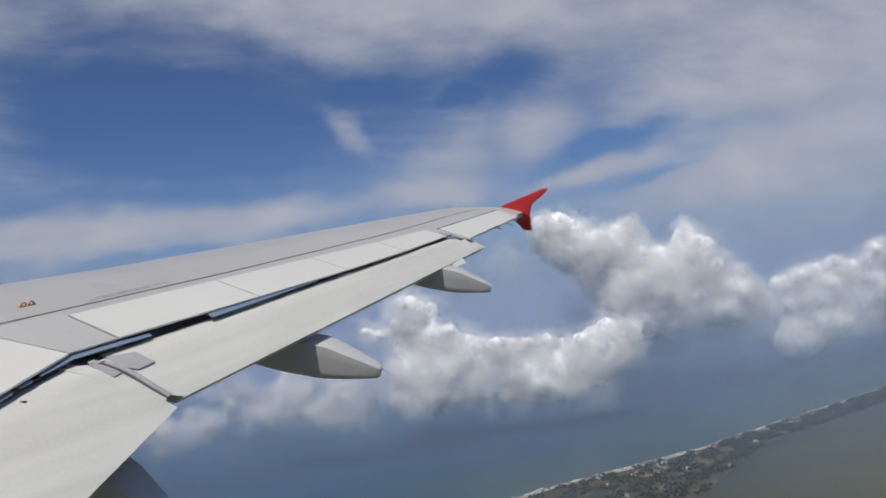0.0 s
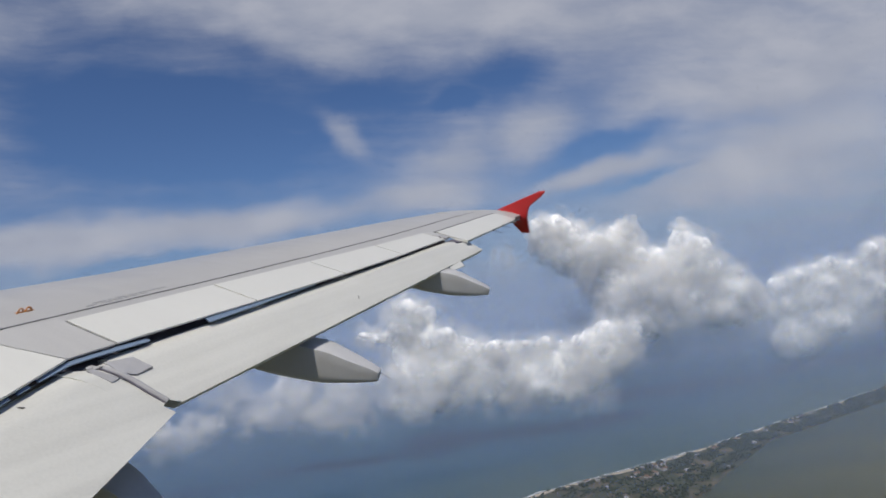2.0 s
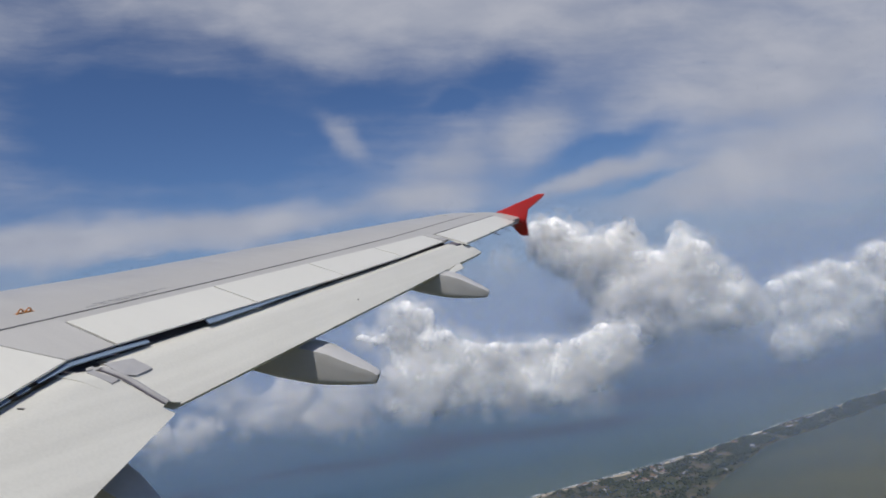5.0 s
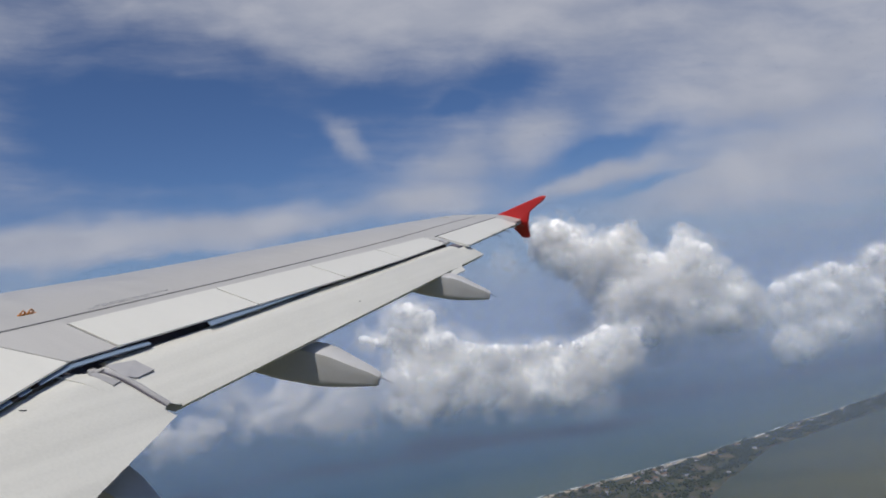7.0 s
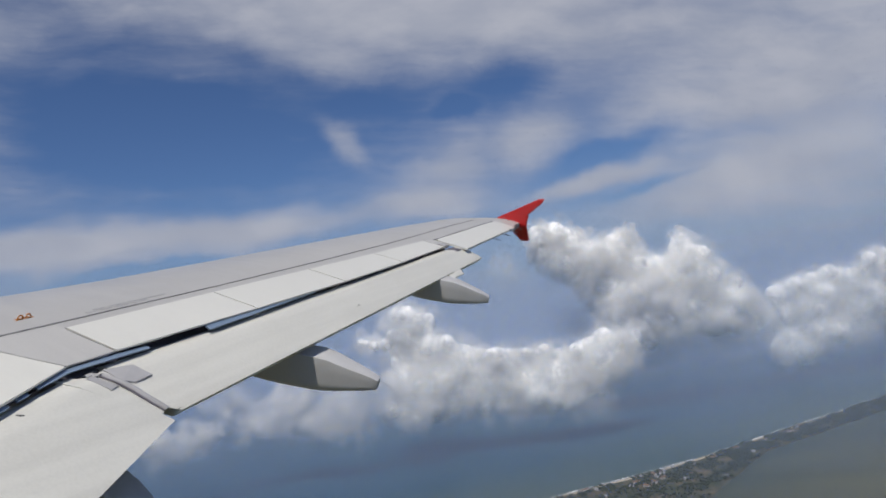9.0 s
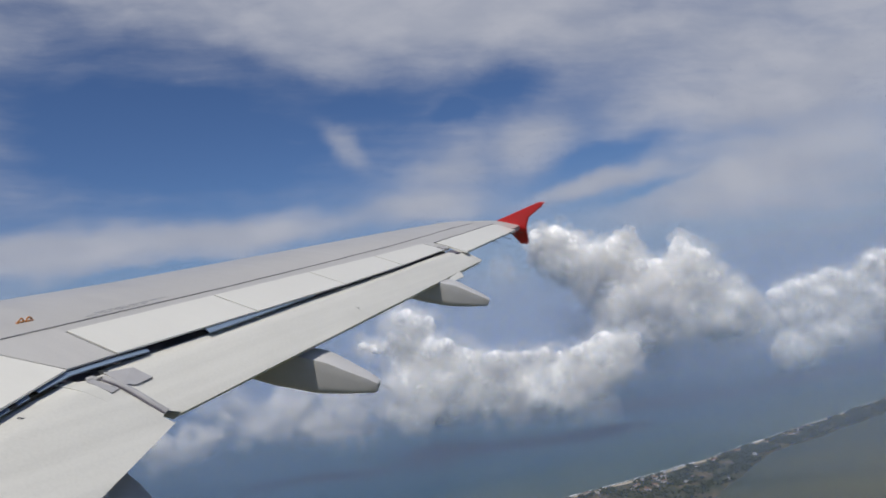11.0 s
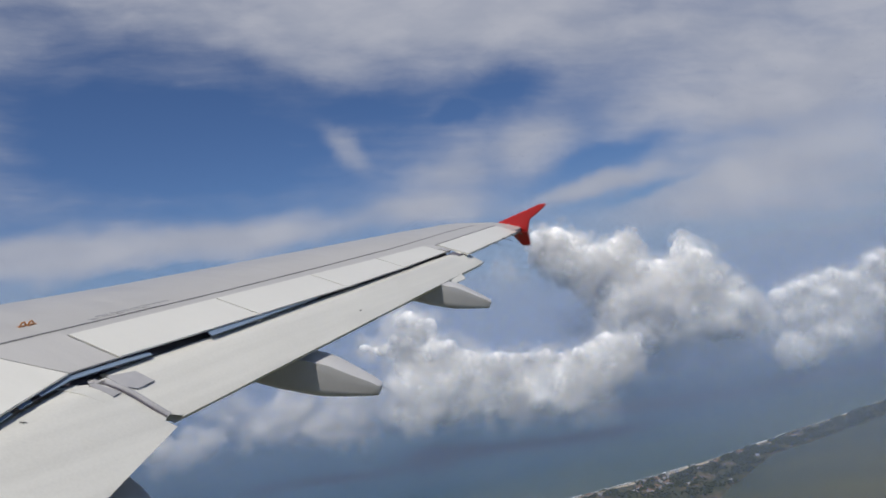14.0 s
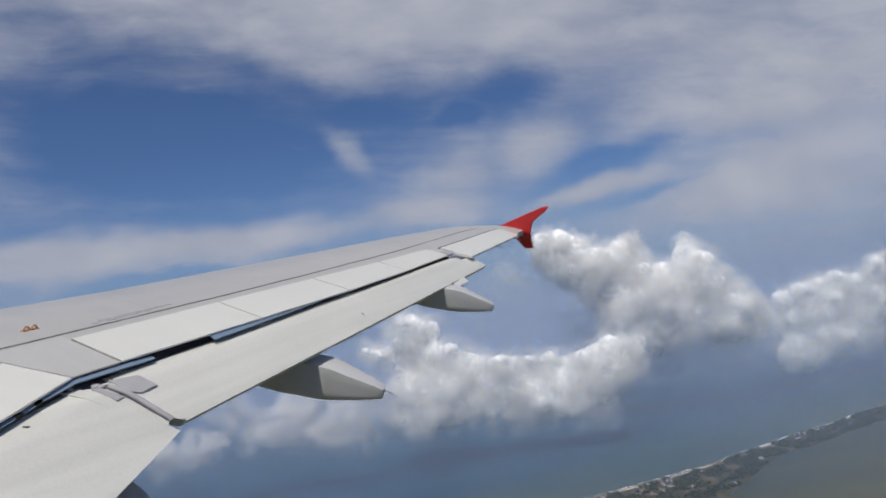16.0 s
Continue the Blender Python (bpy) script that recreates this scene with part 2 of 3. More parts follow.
def tube(points, radius, sides=8):
    bm = bmesh.new()
    rings = []
    for i, p in enumerate(points):
        p = Vector(p)
        a = Vector(points[max(0, i - 1)])
        b = Vector(points[min(len(points) - 1, i + 1)])
        t = (b - a).normalized()
        u = t.orthogonal().normalized()
        v = t.cross(u)
        rr = radius[i] if isinstance(radius, (list, tuple)) else radius
        rings.append([bm.verts.new(p + (u * math.cos(k * math.tau / sides) + v * math.sin(k * math.tau / sides)) * rr) for k in range(sides)])
    for a, b in zip(rings, rings[1:]):
        for k in range(sides):
            bm.faces.new((a[k], a[(k + 1) % sides], b[(k + 1) % sides], b[k]))
    bm.faces.new(rings[0])
    bm.faces.new(list(reversed(rings[-1])))
    return bm


# ---- the wing: x aft, y outboard along the spoiler hinge, z up from the spoilers' surface ----
wing = new("aeroplane_wing")
wing.matrix_world = pose(-3.176, 5.580, 500.262, 8.576, 24.105, -22.197)
tagged(wing, "pale grey airliner wing with extended flaps and red tip fence", "aeroplane wing")


def crest(y):
    """Half the way from the hinge to the wing's crest."""
    return float(np.interp(y, (-4, 0, 1.87, 5.3, 9.3, 11.3, 12.05), (1.18, 0.94, 0.86, 0.86, 0.87, 0.82, 0.54)))


def bow(y):
    q = crest(y)
    return 2.39 / (4.72 + q) / (4 * q)


def upper(x, y):
    """Height of the wing's upper surface."""
    return -bow(y) * x * x if x < 0 else 0.0


def rear(y):
    return float(np.interp(y, (-4, 7.2, 7.21, 11.3, 11.31, 12.05), (0.0, 0.0, 0.03, -0.20, 0.30, 0.24)))


def wing_section(y):
    q, k = crest(y), bow(y)
    top, x0 = [], rear(y)
    s_end = 2 * q
    for i in range(20):
        s = -x0 + (s_end + x0) * i / 19
        top.append((-s, y, upper(-s, y)))
    nose = 0.40 if y < 11.5 else 0.25
    m = 2 * k * s_end
    z0 = upper(-s_end, y)
    for i in range(1, 9):
        a = math.pi / 2 * i / 8
        top.append((-s_end - nose * math.sin(a), y, z0 - m * nose * math.sin(a) - 0.14 * (1 - math.cos(a))))
    xl, _, zl = top[-1]
    zr = -float(np.interp(y, (-4, 0, 12.05), (0.75, 0.52, 0.10)))
    low = []
    for i in range(1, 9):
        s = i / 8
        low.append((xl + (x0 + 0.02 - xl) * s, y, zl + (zr - zl) * s - 0.22 * math.sin(math.pi * s) * (1 - y / 16)))
    return top + low


stations = [-6.2, -5.2, -4.2, -3.4, -2.5, -1.6, -0.8, 0, 0.9, 1.8, 2.7, 3.6, 4.5, 5.4, 6.3, 7.2, 7.21, 8.2, 9.3, 10.3, 11.3, 11.31, 11.5, 11.7, 11.9, 12.03]
part("wing_box", loft([wing_section(y) for y in stations]), skin_paint, wing, "light grey painted wing skin")

# dark joint ahead of the spoilers
for name, pts, half in (("skin_joint", ((-0.10, -3.0), (-0.138, -0.46), (-0.14, 2.07), (-0.18, 4.0), (-0.255, 6.2), (-0.36, 7.7), (-0.50, 9.4), (-0.565, 10.9)), 0.011),):
    loops = []
    for (x0, y0), (x1, y1) in zip(pts, pts[1:]):
        for i in range(13):
            if i == 0 and loops:
                continue
            x, y = x0 + (x1 - x0) * i / 12, y0 + (y1 - y0) * i / 12
            lp = []
            for dx, dz in ((-half, 0.003), (half, 0.003), (half, -0.01), (-half, -0.01)):
                lp.append((x + dx, y, upper(x + dx, y) + dz))
            loops.append(lp)
    part(name, loft(loops), sealant, wing, "dark sealant line")

# spoilers
edges_y = (0.0, 1.73, 3.47, 5.20, 7.02)
trail = (0.610, 0.605, 0.585, 0.52, 0.40)
for i in range(4):
    g = 0.011
    y0, y1 = edges_y[i] + g, edges_y[i + 1] - g
    part("spoiler", slab(((0.0, y0), (trail[i], y0), (trail[i + 1], y1), (0.0 if i < 3 else -0.03, y1)), 0.016, 0.008, 10), white_paint, wing, "white painted spoiler panel")
part("spoiler", slab(((0.115, -0.64), (0.630, -0.455), (1.70, -3.3), (0.9, -3.3)), 0.016, 0.008, 10), white_paint, wing, "white painted inboard spoiler panel")
part("fixed_panel", slab(((-0.10, -0.70), (0.618, -0.44), (0.612, -0.008), (-0.08, -0.008)), 0.014, 0.004, 4), light_grey, wing, "light grey fixed panel")
part("fixed_panel", slab(((-0.11, -3.3), (0.88, -3.3), (0.10, -0.66), (-0.11, -0.72)), 0.014, 0.004, 6), light_grey, wing)
part("fixed_panel", slab(((-0.03, 7.04), (0.39, 7.04), (0.37, 7.30), (0.0, 7.33)), 0.05, 0.005, 3), light_grey, wing)

# space in which the flaps run, filled with boxes painted dark as its shade
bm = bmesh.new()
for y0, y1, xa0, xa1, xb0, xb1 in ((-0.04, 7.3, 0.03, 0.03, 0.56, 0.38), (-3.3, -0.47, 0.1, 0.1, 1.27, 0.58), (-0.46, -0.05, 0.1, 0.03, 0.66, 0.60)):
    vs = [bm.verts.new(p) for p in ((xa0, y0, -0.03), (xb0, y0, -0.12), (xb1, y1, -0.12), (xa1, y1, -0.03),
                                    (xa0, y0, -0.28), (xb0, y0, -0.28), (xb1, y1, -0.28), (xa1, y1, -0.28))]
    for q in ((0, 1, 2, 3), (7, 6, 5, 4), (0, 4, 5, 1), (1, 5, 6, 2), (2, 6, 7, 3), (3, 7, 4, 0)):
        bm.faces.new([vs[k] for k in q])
part("flap_gap_shade", bm, shade_dark, wing, "boxes painted dark for the shade under the spoilers", smooth=False)


def flap_top(x):
    return -0.095 - 0.25 * (x - 0.6)


def flap(nose0, te0, nose1, te1, n, label, sunk=0.0, rise=0.0, crease=0.036):
    loops = []
    for i in range(n + 1):
        s = i / n
        a, b = lerp(nose0, nose1, s), lerp(te0, te1, s)
        lp = []
        for k in range(25):
            t = k / 24
            x, y = lerp(b, a, t)
            lp.append((x, y, flap_top(x) - sunk - rise * (y + 0.06) + 0.016 * math.sin(math.pi * t) + crease * min(t / 0.72, (1 - t) / 0.28) - (0.06 * max(0, (t - 0.9) / 0.1) ** 2)))
        for k in range(1, 12):
            t = 1 - k / 12
            x, y = lerp(b, a, t)
            c = 0.012 + 0.11 * math.sin(math.pi * (0.08 + 0.92 * t) ** 0.8) ** 0.8 * (1 if t < 0.97 else 0.6)
            lp.append((x, y, flap_top(x) - sunk - rise * (y + 0.06) - c))
        loops.append(lp)
    return part("flap", loft(loops), flap_paint, wing, label)


CREASE_IN = 0.036
flap((0.562, -0.16), (1.31, 0.045), (0.40, 7.45), (0.885, 7.79), 24, "white painted outboard flap, lowered")
flap((0.597, -0.464), (1.355, -0.060), (1.42, -3.25), (2.60, -3.25), 10, "white painted inboard flap, lowered", 0.02, 0.09, CREASE_IN)

# aileron
part("aileron", slab(((0.05, 7.40), (0.70, 7.42), (0.40, 11.22), (-0.185, 11.28)), 0.04, 0.006, 12), white_paint, wing, "white painted aileron")

# dark joint along the aileron hinge
loops = []
for i in range(25):
    y = 7.36 + (11.28 - 7.36) * i / 24
    x = 0.045 + (-0.19 - 0.045) * i / 24
    loops.append([(x - 0.022, y, upper(x - 0.022, y) + 0.004), (x - 0.002, y, upper(x, y) + 0.004), (x - 0.002, y, -0.02), (x - 0.022, y, -0.02)])
part("hinge_joint", loft(loops), sealant, wing, "dark sealant line")

# wing tip fence
fence_mesh = prism([(-0.39, -0.03), (0.10, 0.33), (0.58, 0.68), (0.70, 0.715), (0.725, 0.70), (0.67, 0.585), (0.41, 0.24), (0.42, 0.0), (0.435, -0.06), (-0.31, -0.06)], 0.06, 12.06)
lower = prism([(-0.31, -0.06), (0.435, -0.06), (0.53, -0.39), (0.50, -0.42), (0.34, -0.46), (0.30, -0.44), (0.02, -0.24), (-0.14, -0.12)], 0.06, 12.06)
for v in lower.verts:
    v.co.y += 0.38 * max(0.0, -0.06 - v.co.z)
both = bpy.data.meshes.new("lower_fence")
lower.to_mesh(both)
lower.free()
fence_mesh.from_mesh(both)
bpy.data.meshes.remove(both)
part("wingtip_fence", fence_mesh, red_paint, wing, "red painted wing tip fence")

# flap track fairings
LAM = radians(17)
HALF = [(0.94, 1.0), (0.985, 0.985), (1.0, 0.94), (1.0, 0.3), (1.0, -0.4), (0.98, -0.66), (0.90, -0.84), (0.72, -0.95), (0.4, -0.99)]
SECTION = HALF + [(0.0, -1.0)] + [(-x, z) for x, z in reversed(HALF)]


def fairing(px, py, pz, size, drop, label):
    """A canoe-shaped body along the air flow: stations of a (aft), top, bottom and half width."""
    prof = ((-1.55, -0.30, -0.40, 0.05), (-1.2, -0.22, -0.475, 0.12), (-0.67, -0.19, -0.54, 0.165), (-0.4, -0.145, -0.545, 0.175), (-0.02, -0.130, -0.525, 0.17),
            (0.10, -0.140, -0.512, 0.16), (0.35, -0.198, -0.462, 0.125), (0.55, -0.243, -0.415, 0.085), (0.640, -0.274, -0.390, 0.066), (0.652, -0.282, -0.380, 0.058))
    loops = []
    for a, t, b, w in prof:
        lp = []
        for ox, oz in SECTION:
            z = (t + b) / 2 + oz * (t - b) / 2
            lp.append((px + size * (a * math.cos(LAM) - ox * w * math.sin(LAM)), py + size * (a * math.sin(LAM) + ox * w * math.cos(LAM)), pz + size * z + drop * min(0.0, -a)))
        loops.append(lp)
    body = part("flap_track_fairing", loft(loops), grey_paint, wing, label)
    a = prof[-1][0]
    x0, y0, z0 = px + size * a * math.cos(LAM), py + size * a * math.sin(LAM), pz - 0.30 * size
    wick = part("static_wick", tube([(x0 - 0.02, y0, z0), (x0 + 0.06, y0 + 0.02, z0 - 0.012), (x0 + 0.17, y0 + 0.05, z0 - 0.05)], [0.005, 0.0035, 0.002], 6), wick_black, body, "thin black static wick")
    return body


fairing(1.25, 2.10, -0.25, 1.0, 0.0, "grey flap track fairing under the outboard flap")
fairing(1.15, 5.82, -0.080, 0.94, 0.0, "grey flap track fairing under the outboard flap")
fairing(1.20, -0.42, -0.60, 1.0, 0.45, "grey flap track fairing at the wing kink")

# strips of bare metal in the gap behind the spoilers
def gap_strip(rows_s):
    """A thin bent strip through rows of (x, y, z, width)."""
    loops = []
    for (x0, y0, z0, w0), (x1, y1, z1, w1) in zip(rows_s, rows_s[1:]):
        for i in range(5):
            if i == 0 and loops:
                continue
            x, y, z, w = lerp((x0, y0, z0, w0), (x1, y1, z1, w1), i / 4)
            loops.append([(x - 0.012, y, z), (x + w, y, z - 0.35 * w), (x + w - 0.004, y, z - 0.35 * w - 0.01), (x - 0.016, y, z - 0.012)])
    return part("gap_strip", loft(loops), bare_metal, wing, "bare bluish metal strip")


gap_strip([(0.742, -0.76, -0.020, 0.020), (0.632, -0.44, -0.020, 0.030), (0.622, 0.0, -0.022, 0.034), (0.622, 0.30, -0.030, 0.030)])
gap_strip([(0.812, -0.95, -0.022, 0.020), (0.775, -0.84, -0.022, 0.020)])
gap_strip([(0.905, -1.20, -0.022, 0.020), (0.842, -1.02, -0.022, 0.020)])
gap_strip([(0.618, 0.985, -0.012, 0.052), (0.612, 1.70, -0.012, 0.032), (0.602, 2.3, -0.012, 0.014), (0.592, 2.8, -0.012, 0.004)])

# curved seal on the outboard flap's inner edge
def on_flap(x, y, lift):
    nose, tail = 0.575 - 0.023 * (y + 0.16), 1.31 - 0.0549 * (y - 0.045)
    t = min(1.0, max(0.0, (tail - x) / (tail - nose)))
    return (x, y, flap_top(x) + 0.016 * math.sin(math.pi * t) + 0.036 * min(t / 0.72, (1 - t) / 0.28) + lift)


RAIL = ((0.680, -0.325, -0.016), (0.700, -0.285, -0.006), (0.745, -0.233, -0.002), (0.871, -0.180, 0.0), (0.994, -0.138, 0.0), (1.120, -0.099, -0.004), (1.247, -0.049, -0.010))
part("flap_end_seal", tube([on_flap(x, y + 0.004, h) for x, y, h in RAIL], 0.026, 10), rail_metal, wing, "grey curved flap end seal")
# thin dark tube that paints the shaded line below the seal
part("seal_shade_line", tube([on_flap(x, y - 0.026, h + 0.003) for x, y, h in RAIL[2:]], 0.008, 6), shade_dark, wing)
bm = bmesh.new()
strip = []
for i in range(13):
    x = 0.70 + 0.59 * i / 12
    y_in = float(np.interp(x, [p[0] for p in RAIL], [p[1] for p in RAIL]))
    y_in = y_in if x < 1.247 else y_in + (x - 1.247) * 1.6
    strip.append((bm.verts.new(on_flap(x, y_in, 0.003)), bm.verts.new(on_flap(x, 0.279 * x - 0.295, 0.003))))
for a, c in zip(strip, strip[1:]):
    bm.faces.new((a[0], c[0], c[1], a[1]))
bm.normal_update()
bmesh.ops.solidify(bm, geom=bm.faces[:], thickness=0.008)
part("end_plate", bm, flap_paint, wing, "white painted end plate of the flap")


def flap_plate(name, corners, mat, thick, label=""):
    bm = bmesh.new()
    top = [bm.verts.new(on_flap(x, y, thick)) for x, y in corners]
    low = [bm.verts.new(on_flap(x, y, min(-0.012, thick - 0.012))) for x, y in corners]
    bm.faces.new(top)
    bm.faces.new(list(reversed(low)))
    for i in range(len(corners)):
        j = (i + 1) % len(corners)
        bm.faces.new((top[j], top[i], low[i], low[j]))
    return part(name, bm, mat, wing, label, smooth=False)


flap_plate("wear_plate", ((0.700, -0.190), (0.765, 0.034), (0.925, 0.087), (0.944, -0.086), (0.89, -0.165)), rail_metal, 0.019, "grey wear plate on the flap")
flap_plate("drain_mark", ((0.95, 3.22), (0.95, 3.235), (0.97, 3.24), (0.97, 3.225)), sealant, 0.004, "small dark mark")

# the inboard flap's end plate, reaching under the curved seal
def on_inboard(x, y, lift):
    return (x, y, flap_top(x) - 0.02 - 0.09 * (y + 0.06) + lift)


def end_cover(s, f, lift=0.0):
    """On the cover from the inboard flap (f = 0) to the curved seal (f = 1), s from nose to tail."""
    x0, y0 = 0.665 + 0.67 * s, -0.568 + 0.364 * s
    x1 = 0.680 + 0.565 * s
    y1 = float(np.interp(x1, [p[0] for p in RAIL], [p[1] for p in RAIL])) - 0.016
    t = 0.93 * (1 - s)
    z0 = on_inboard(x0, y0, 0.016 * math.sin(math.pi * t) + CREASE_IN * min(t / 0.72, (1 - t) / 0.28) + 0.003)[2]
    z1 = on_flap(x1, y1, -0.012)[2]
    return (x0 + (x1 - x0) * f, y0 + (y1 - y0) * f, z0 + (z1 - z0) * f + lift)


bm = bmesh.new()
grid = [[bm.verts.new(end_cover(i / 12, f)) for f in (0.0, 0.5, 1.0)] for i in range(13)]
for i in range(12):
    for q in range(2):
        bm.faces.new((grid[i][q], grid[i + 1][q], grid[i + 1][q + 1], grid[i][q + 1]))
bm.normal_update()
bmesh.ops.solidify(bm, geom=bm.faces[:], thickness=0.008)
part("end_plate", bm, flap_paint, wing, "white painted end plate of the flap")
bm = bmesh.new()
corners = ((0.10, 0.62), (0.075, 0.92), (0.395, 0.90), (0.42, 0.50))
ring = [[bm.verts.new(end_cover(x, f, h)) for x, f in corners] for h in (0.012, 0.001)]
bm.faces.new(ring[0])
bm.faces.new(ring[1][::-1])
for i in range(4):
    bm.faces.new((ring[0][(i + 1) % 4], ring[0][i], ring[1][i], ring[1][(i + 1) % 4]))
part("wear_plate", bm, rail_metal, wing, "grey wear plate on the flap", smooth=False)
part("drain_mark", tube([on_inboard(0.907, -1.004, 0.030), on_inboard(0.929, -0.992, 0.040), on_inboard(0.931, -0.970, 0.032)], 0.0055, 6), sealant, wing, "small dark hook")
flap_plate("flap_tab", ((1.0, 6.0), (1.10, 5.85), (1.08, 6.45), (0.95, 6.55)), flap_paint, 0.0, "small tab on the flap's trailing edge")

# grey hinge block between outer spoiler and aileron; a dark slab paints its shadow
part("hinge_block_and_shade", slab(((0.26, 7.02), (0.42, 7.0), (0.43, 7.16), (0.28, 7.2)), 0.05, 0.03, 2), rail_metal, wing, "grey hinge block")
part("hinge_block_and_shade", slab(((0.43, 7.08), (0.60, 7.18), (0.60, 7.38), (0.43, 7.34)), 0.05, -0.03, 2), shade_dark, wing)

# static wicks behind the aileron
for y in (9.1, 9.9, 10.6, 11.1):
    x = 0.70 + (0.40 - 0.70) * (y - 7.42) / 3.8
    part("static_wick", tube([(x - 0.03, y, 0.0), (x + 0.10, y + 0.03, -0.01), (x + 0.2, y + 0.06, -0.02)], [0.012, 0.009, 0.005], 6), wick_black, wing, "thin black static wick")

# two orange hoops for the escape rope
def skin(x, y, lift=0.0):
    return Vector((x, y, upper(x, y) + lift))


for y in (-0.115, -0.045):
    pts = [skin(-0.40 + 0.008 * math.cos(math.pi * i / 8), y - 0.028 * math.cos(math.pi * i / 8), 0.004 + 0.032 * math.sin(math.pi * i / 8)) for i in range(9)]
    part("rope_hoop", tube(pts, 0.007, 8), orange_paint, wing, "orange painted rope hoop")
part("hoop_base", slab(((-0.415, -0.155), (-0.385, -0.155), (-0.385, -0.005), (-0.415, -0.005)), 0.008, 0.006, 4, 0.002), orange_paint, wing, "orange base plate")

# stencilled lines that cannot be read: bars ahead of the joint
rng = random.Random(2)
for x, y0, y1 in ((-0.245, 0.46, 1.32), (-0.205, 0.36, 0.98)):
    y = y0
    while y < y1:
        ln = rng.uniform(0.05, 0.13)
        part("stencil_bar", slab(((x - 0.013, y), (x + 0.013, y), (x + 0.013, y + ln), (x - 0.013, y + ln)), 0.004, 0.0035, 2, 0), ink, wing)
        y += ln + rng.uniform(0.02, 0.035)

# small fairings near the leading edge at the outer wing
for y, s in ((10.3, 0.5),):
    x = -1.15
    z = upper(x, y)
    part("slat_fairing", tube([(x - 0.25, y, z - 0.16), (x - 0.05, y, z - 0.01), (x + 0.2, y, upper(x + 0.2, y) + 0.002)], [0.02, 0.05 * s, 0.01], 10), skin_paint, wing, "small grey fairing on the wing")

# plain fuselage side behind the cabin window, along the air flow
fuselage_paint = paint("fuselage_white_paint", (0.62, 0.62, 0.62), 0.4, 0.04)
FLOW = Vector((math.cos(LAM), math.sin(LAM), 0.0))
SIDE = Vector((-math.sin(LAM), math.cos(LAM), 0.0))
MID = Vector((4.716, -3.651, 1.95)) - SIDE * 2.12
loops = []
for i in range(21):
    s = -16.0 + 1.5 * i
    loops.append([MID + FLOW * s + SIDE * (1.975 * math.cos(math.tau * q / 48)) + Vector((0, 0, 1.975 * math.sin(math.tau * q / 48))) for q in range(48)])
part("fuselage_side", loft(loops), fuselage_paint, wing, "plain white fuselage side at the wing root")

# ---- sea, lagoon and the strip of land between them ----
SHORE = Vector((200.0, 1648.0, 0.0))
ALONG = Vector((0.903, 0.430, 0.0)).normalized()
ACROSS = Vector((ALONG.y, -ALONG.x, 0.0))


def land(a, c, z=0.0):
    """The place a metres along the sea shore and c metres across the strip towards the lagoon."""
    p = SHORE + ALONG * a + ACROSS * c
    return Vector((p.x, p.y, z))


def wobble(a, seed, scale):
    return noise.noise(Vector((a / scale, seed * 7.3, 0.0)))


def sea_edge(a):
    return 5 * wobble(a, 1, 160) + 3 * wobble(a, 2, 45) + float(np.interp(a, (-1500, -400, 30, 180, 330, 480, 720, 1090, 1350, 2200, 4300), (60, -20, -9, 8, 27, 30, 19, 9, -2, 10, 90)))


def lagoon_edge(a):
    w = float(np.interp(a, (-900, 0, 228, 348, 524, 640, 760, 860, 980, 1170, 1600, 3500), (360, 330, 287, 232, 165, 124, 134, 130, 122, 112, 100, 100)))
    return w + 14 * wobble(a, 3, 90) + 6 * wobble(a, 4, 30)


def water_material(name, deep, shoal, reach, rough, wave):
    m, nt, p = material(name)
    co = nt.nodes.new("ShaderNodeTexCoord").outputs["Object"]
    d = nt.nodes.new("ShaderNodeVectorMath")
    d.operation = "DOT_PRODUCT"
    d.inputs[1].default_value = ACROSS
    link(nt, co, d.inputs[0])
    off = math_node(nt, "ABSOLUTE", math_node(nt, "SUBTRACT", d.outputs["Value"], SHORE.dot(ACROSS)))
    big = noise_node(nt, mapped(nt, co, rot=(0, 0, -0.44), scale=(0.4, 1.0, 1.0)), 0.006, 5, 0.55, 0.4)
    off = math_node(nt, "MULTIPLY_ADD", math_node(nt, "SUBTRACT", big.outputs["Fac"], 0.5), reach * 1.4, off)
    link(nt, mix_col(nt, ramp(nt, off, 0.0, reach), shoal, deep), p.inputs["Base Color"])
    p.inputs["Roughness"].default_value = rough
    p.inputs["IOR"].default_value = 1.33
    p.inputs["Specular IOR Level"].default_value = 0.5
    w1 = noise_node(nt, co, 0.12, 6, 0.6)
    b = nt.nodes.new("ShaderNodeBump")
    b.inputs["Strength"].default_value = wave
    b.inputs["Distance"].default_value = 3.0
    link(nt, w1.outputs["Fac"], b.inputs["Height"])
    link(nt, b.outputs[0], p.inputs["Normal"])
    return m


sea_water = water_material("sea_water", (0.009, 0.051, 0.090), (0.046, 0.080, 0.076), 560.0, 0.3, 0.35)
lagoon_water = water_material("lagoon_water", (0.082, 0.084, 0.040), (0.030, 0.050, 0.044), 620.0, 0.4, 0.25)

bm = bmesh.new()
bm.faces.new([bm.verts.new((14000 * math.cos(k * math.tau / 96), 14000 * math.sin(k * math.tau / 96), 0.0)) for k in range(96)])
tagged(mesh_object("water", bm, sea_water, False), "hazy blue sea seen from high above", "sea", kind="structure")

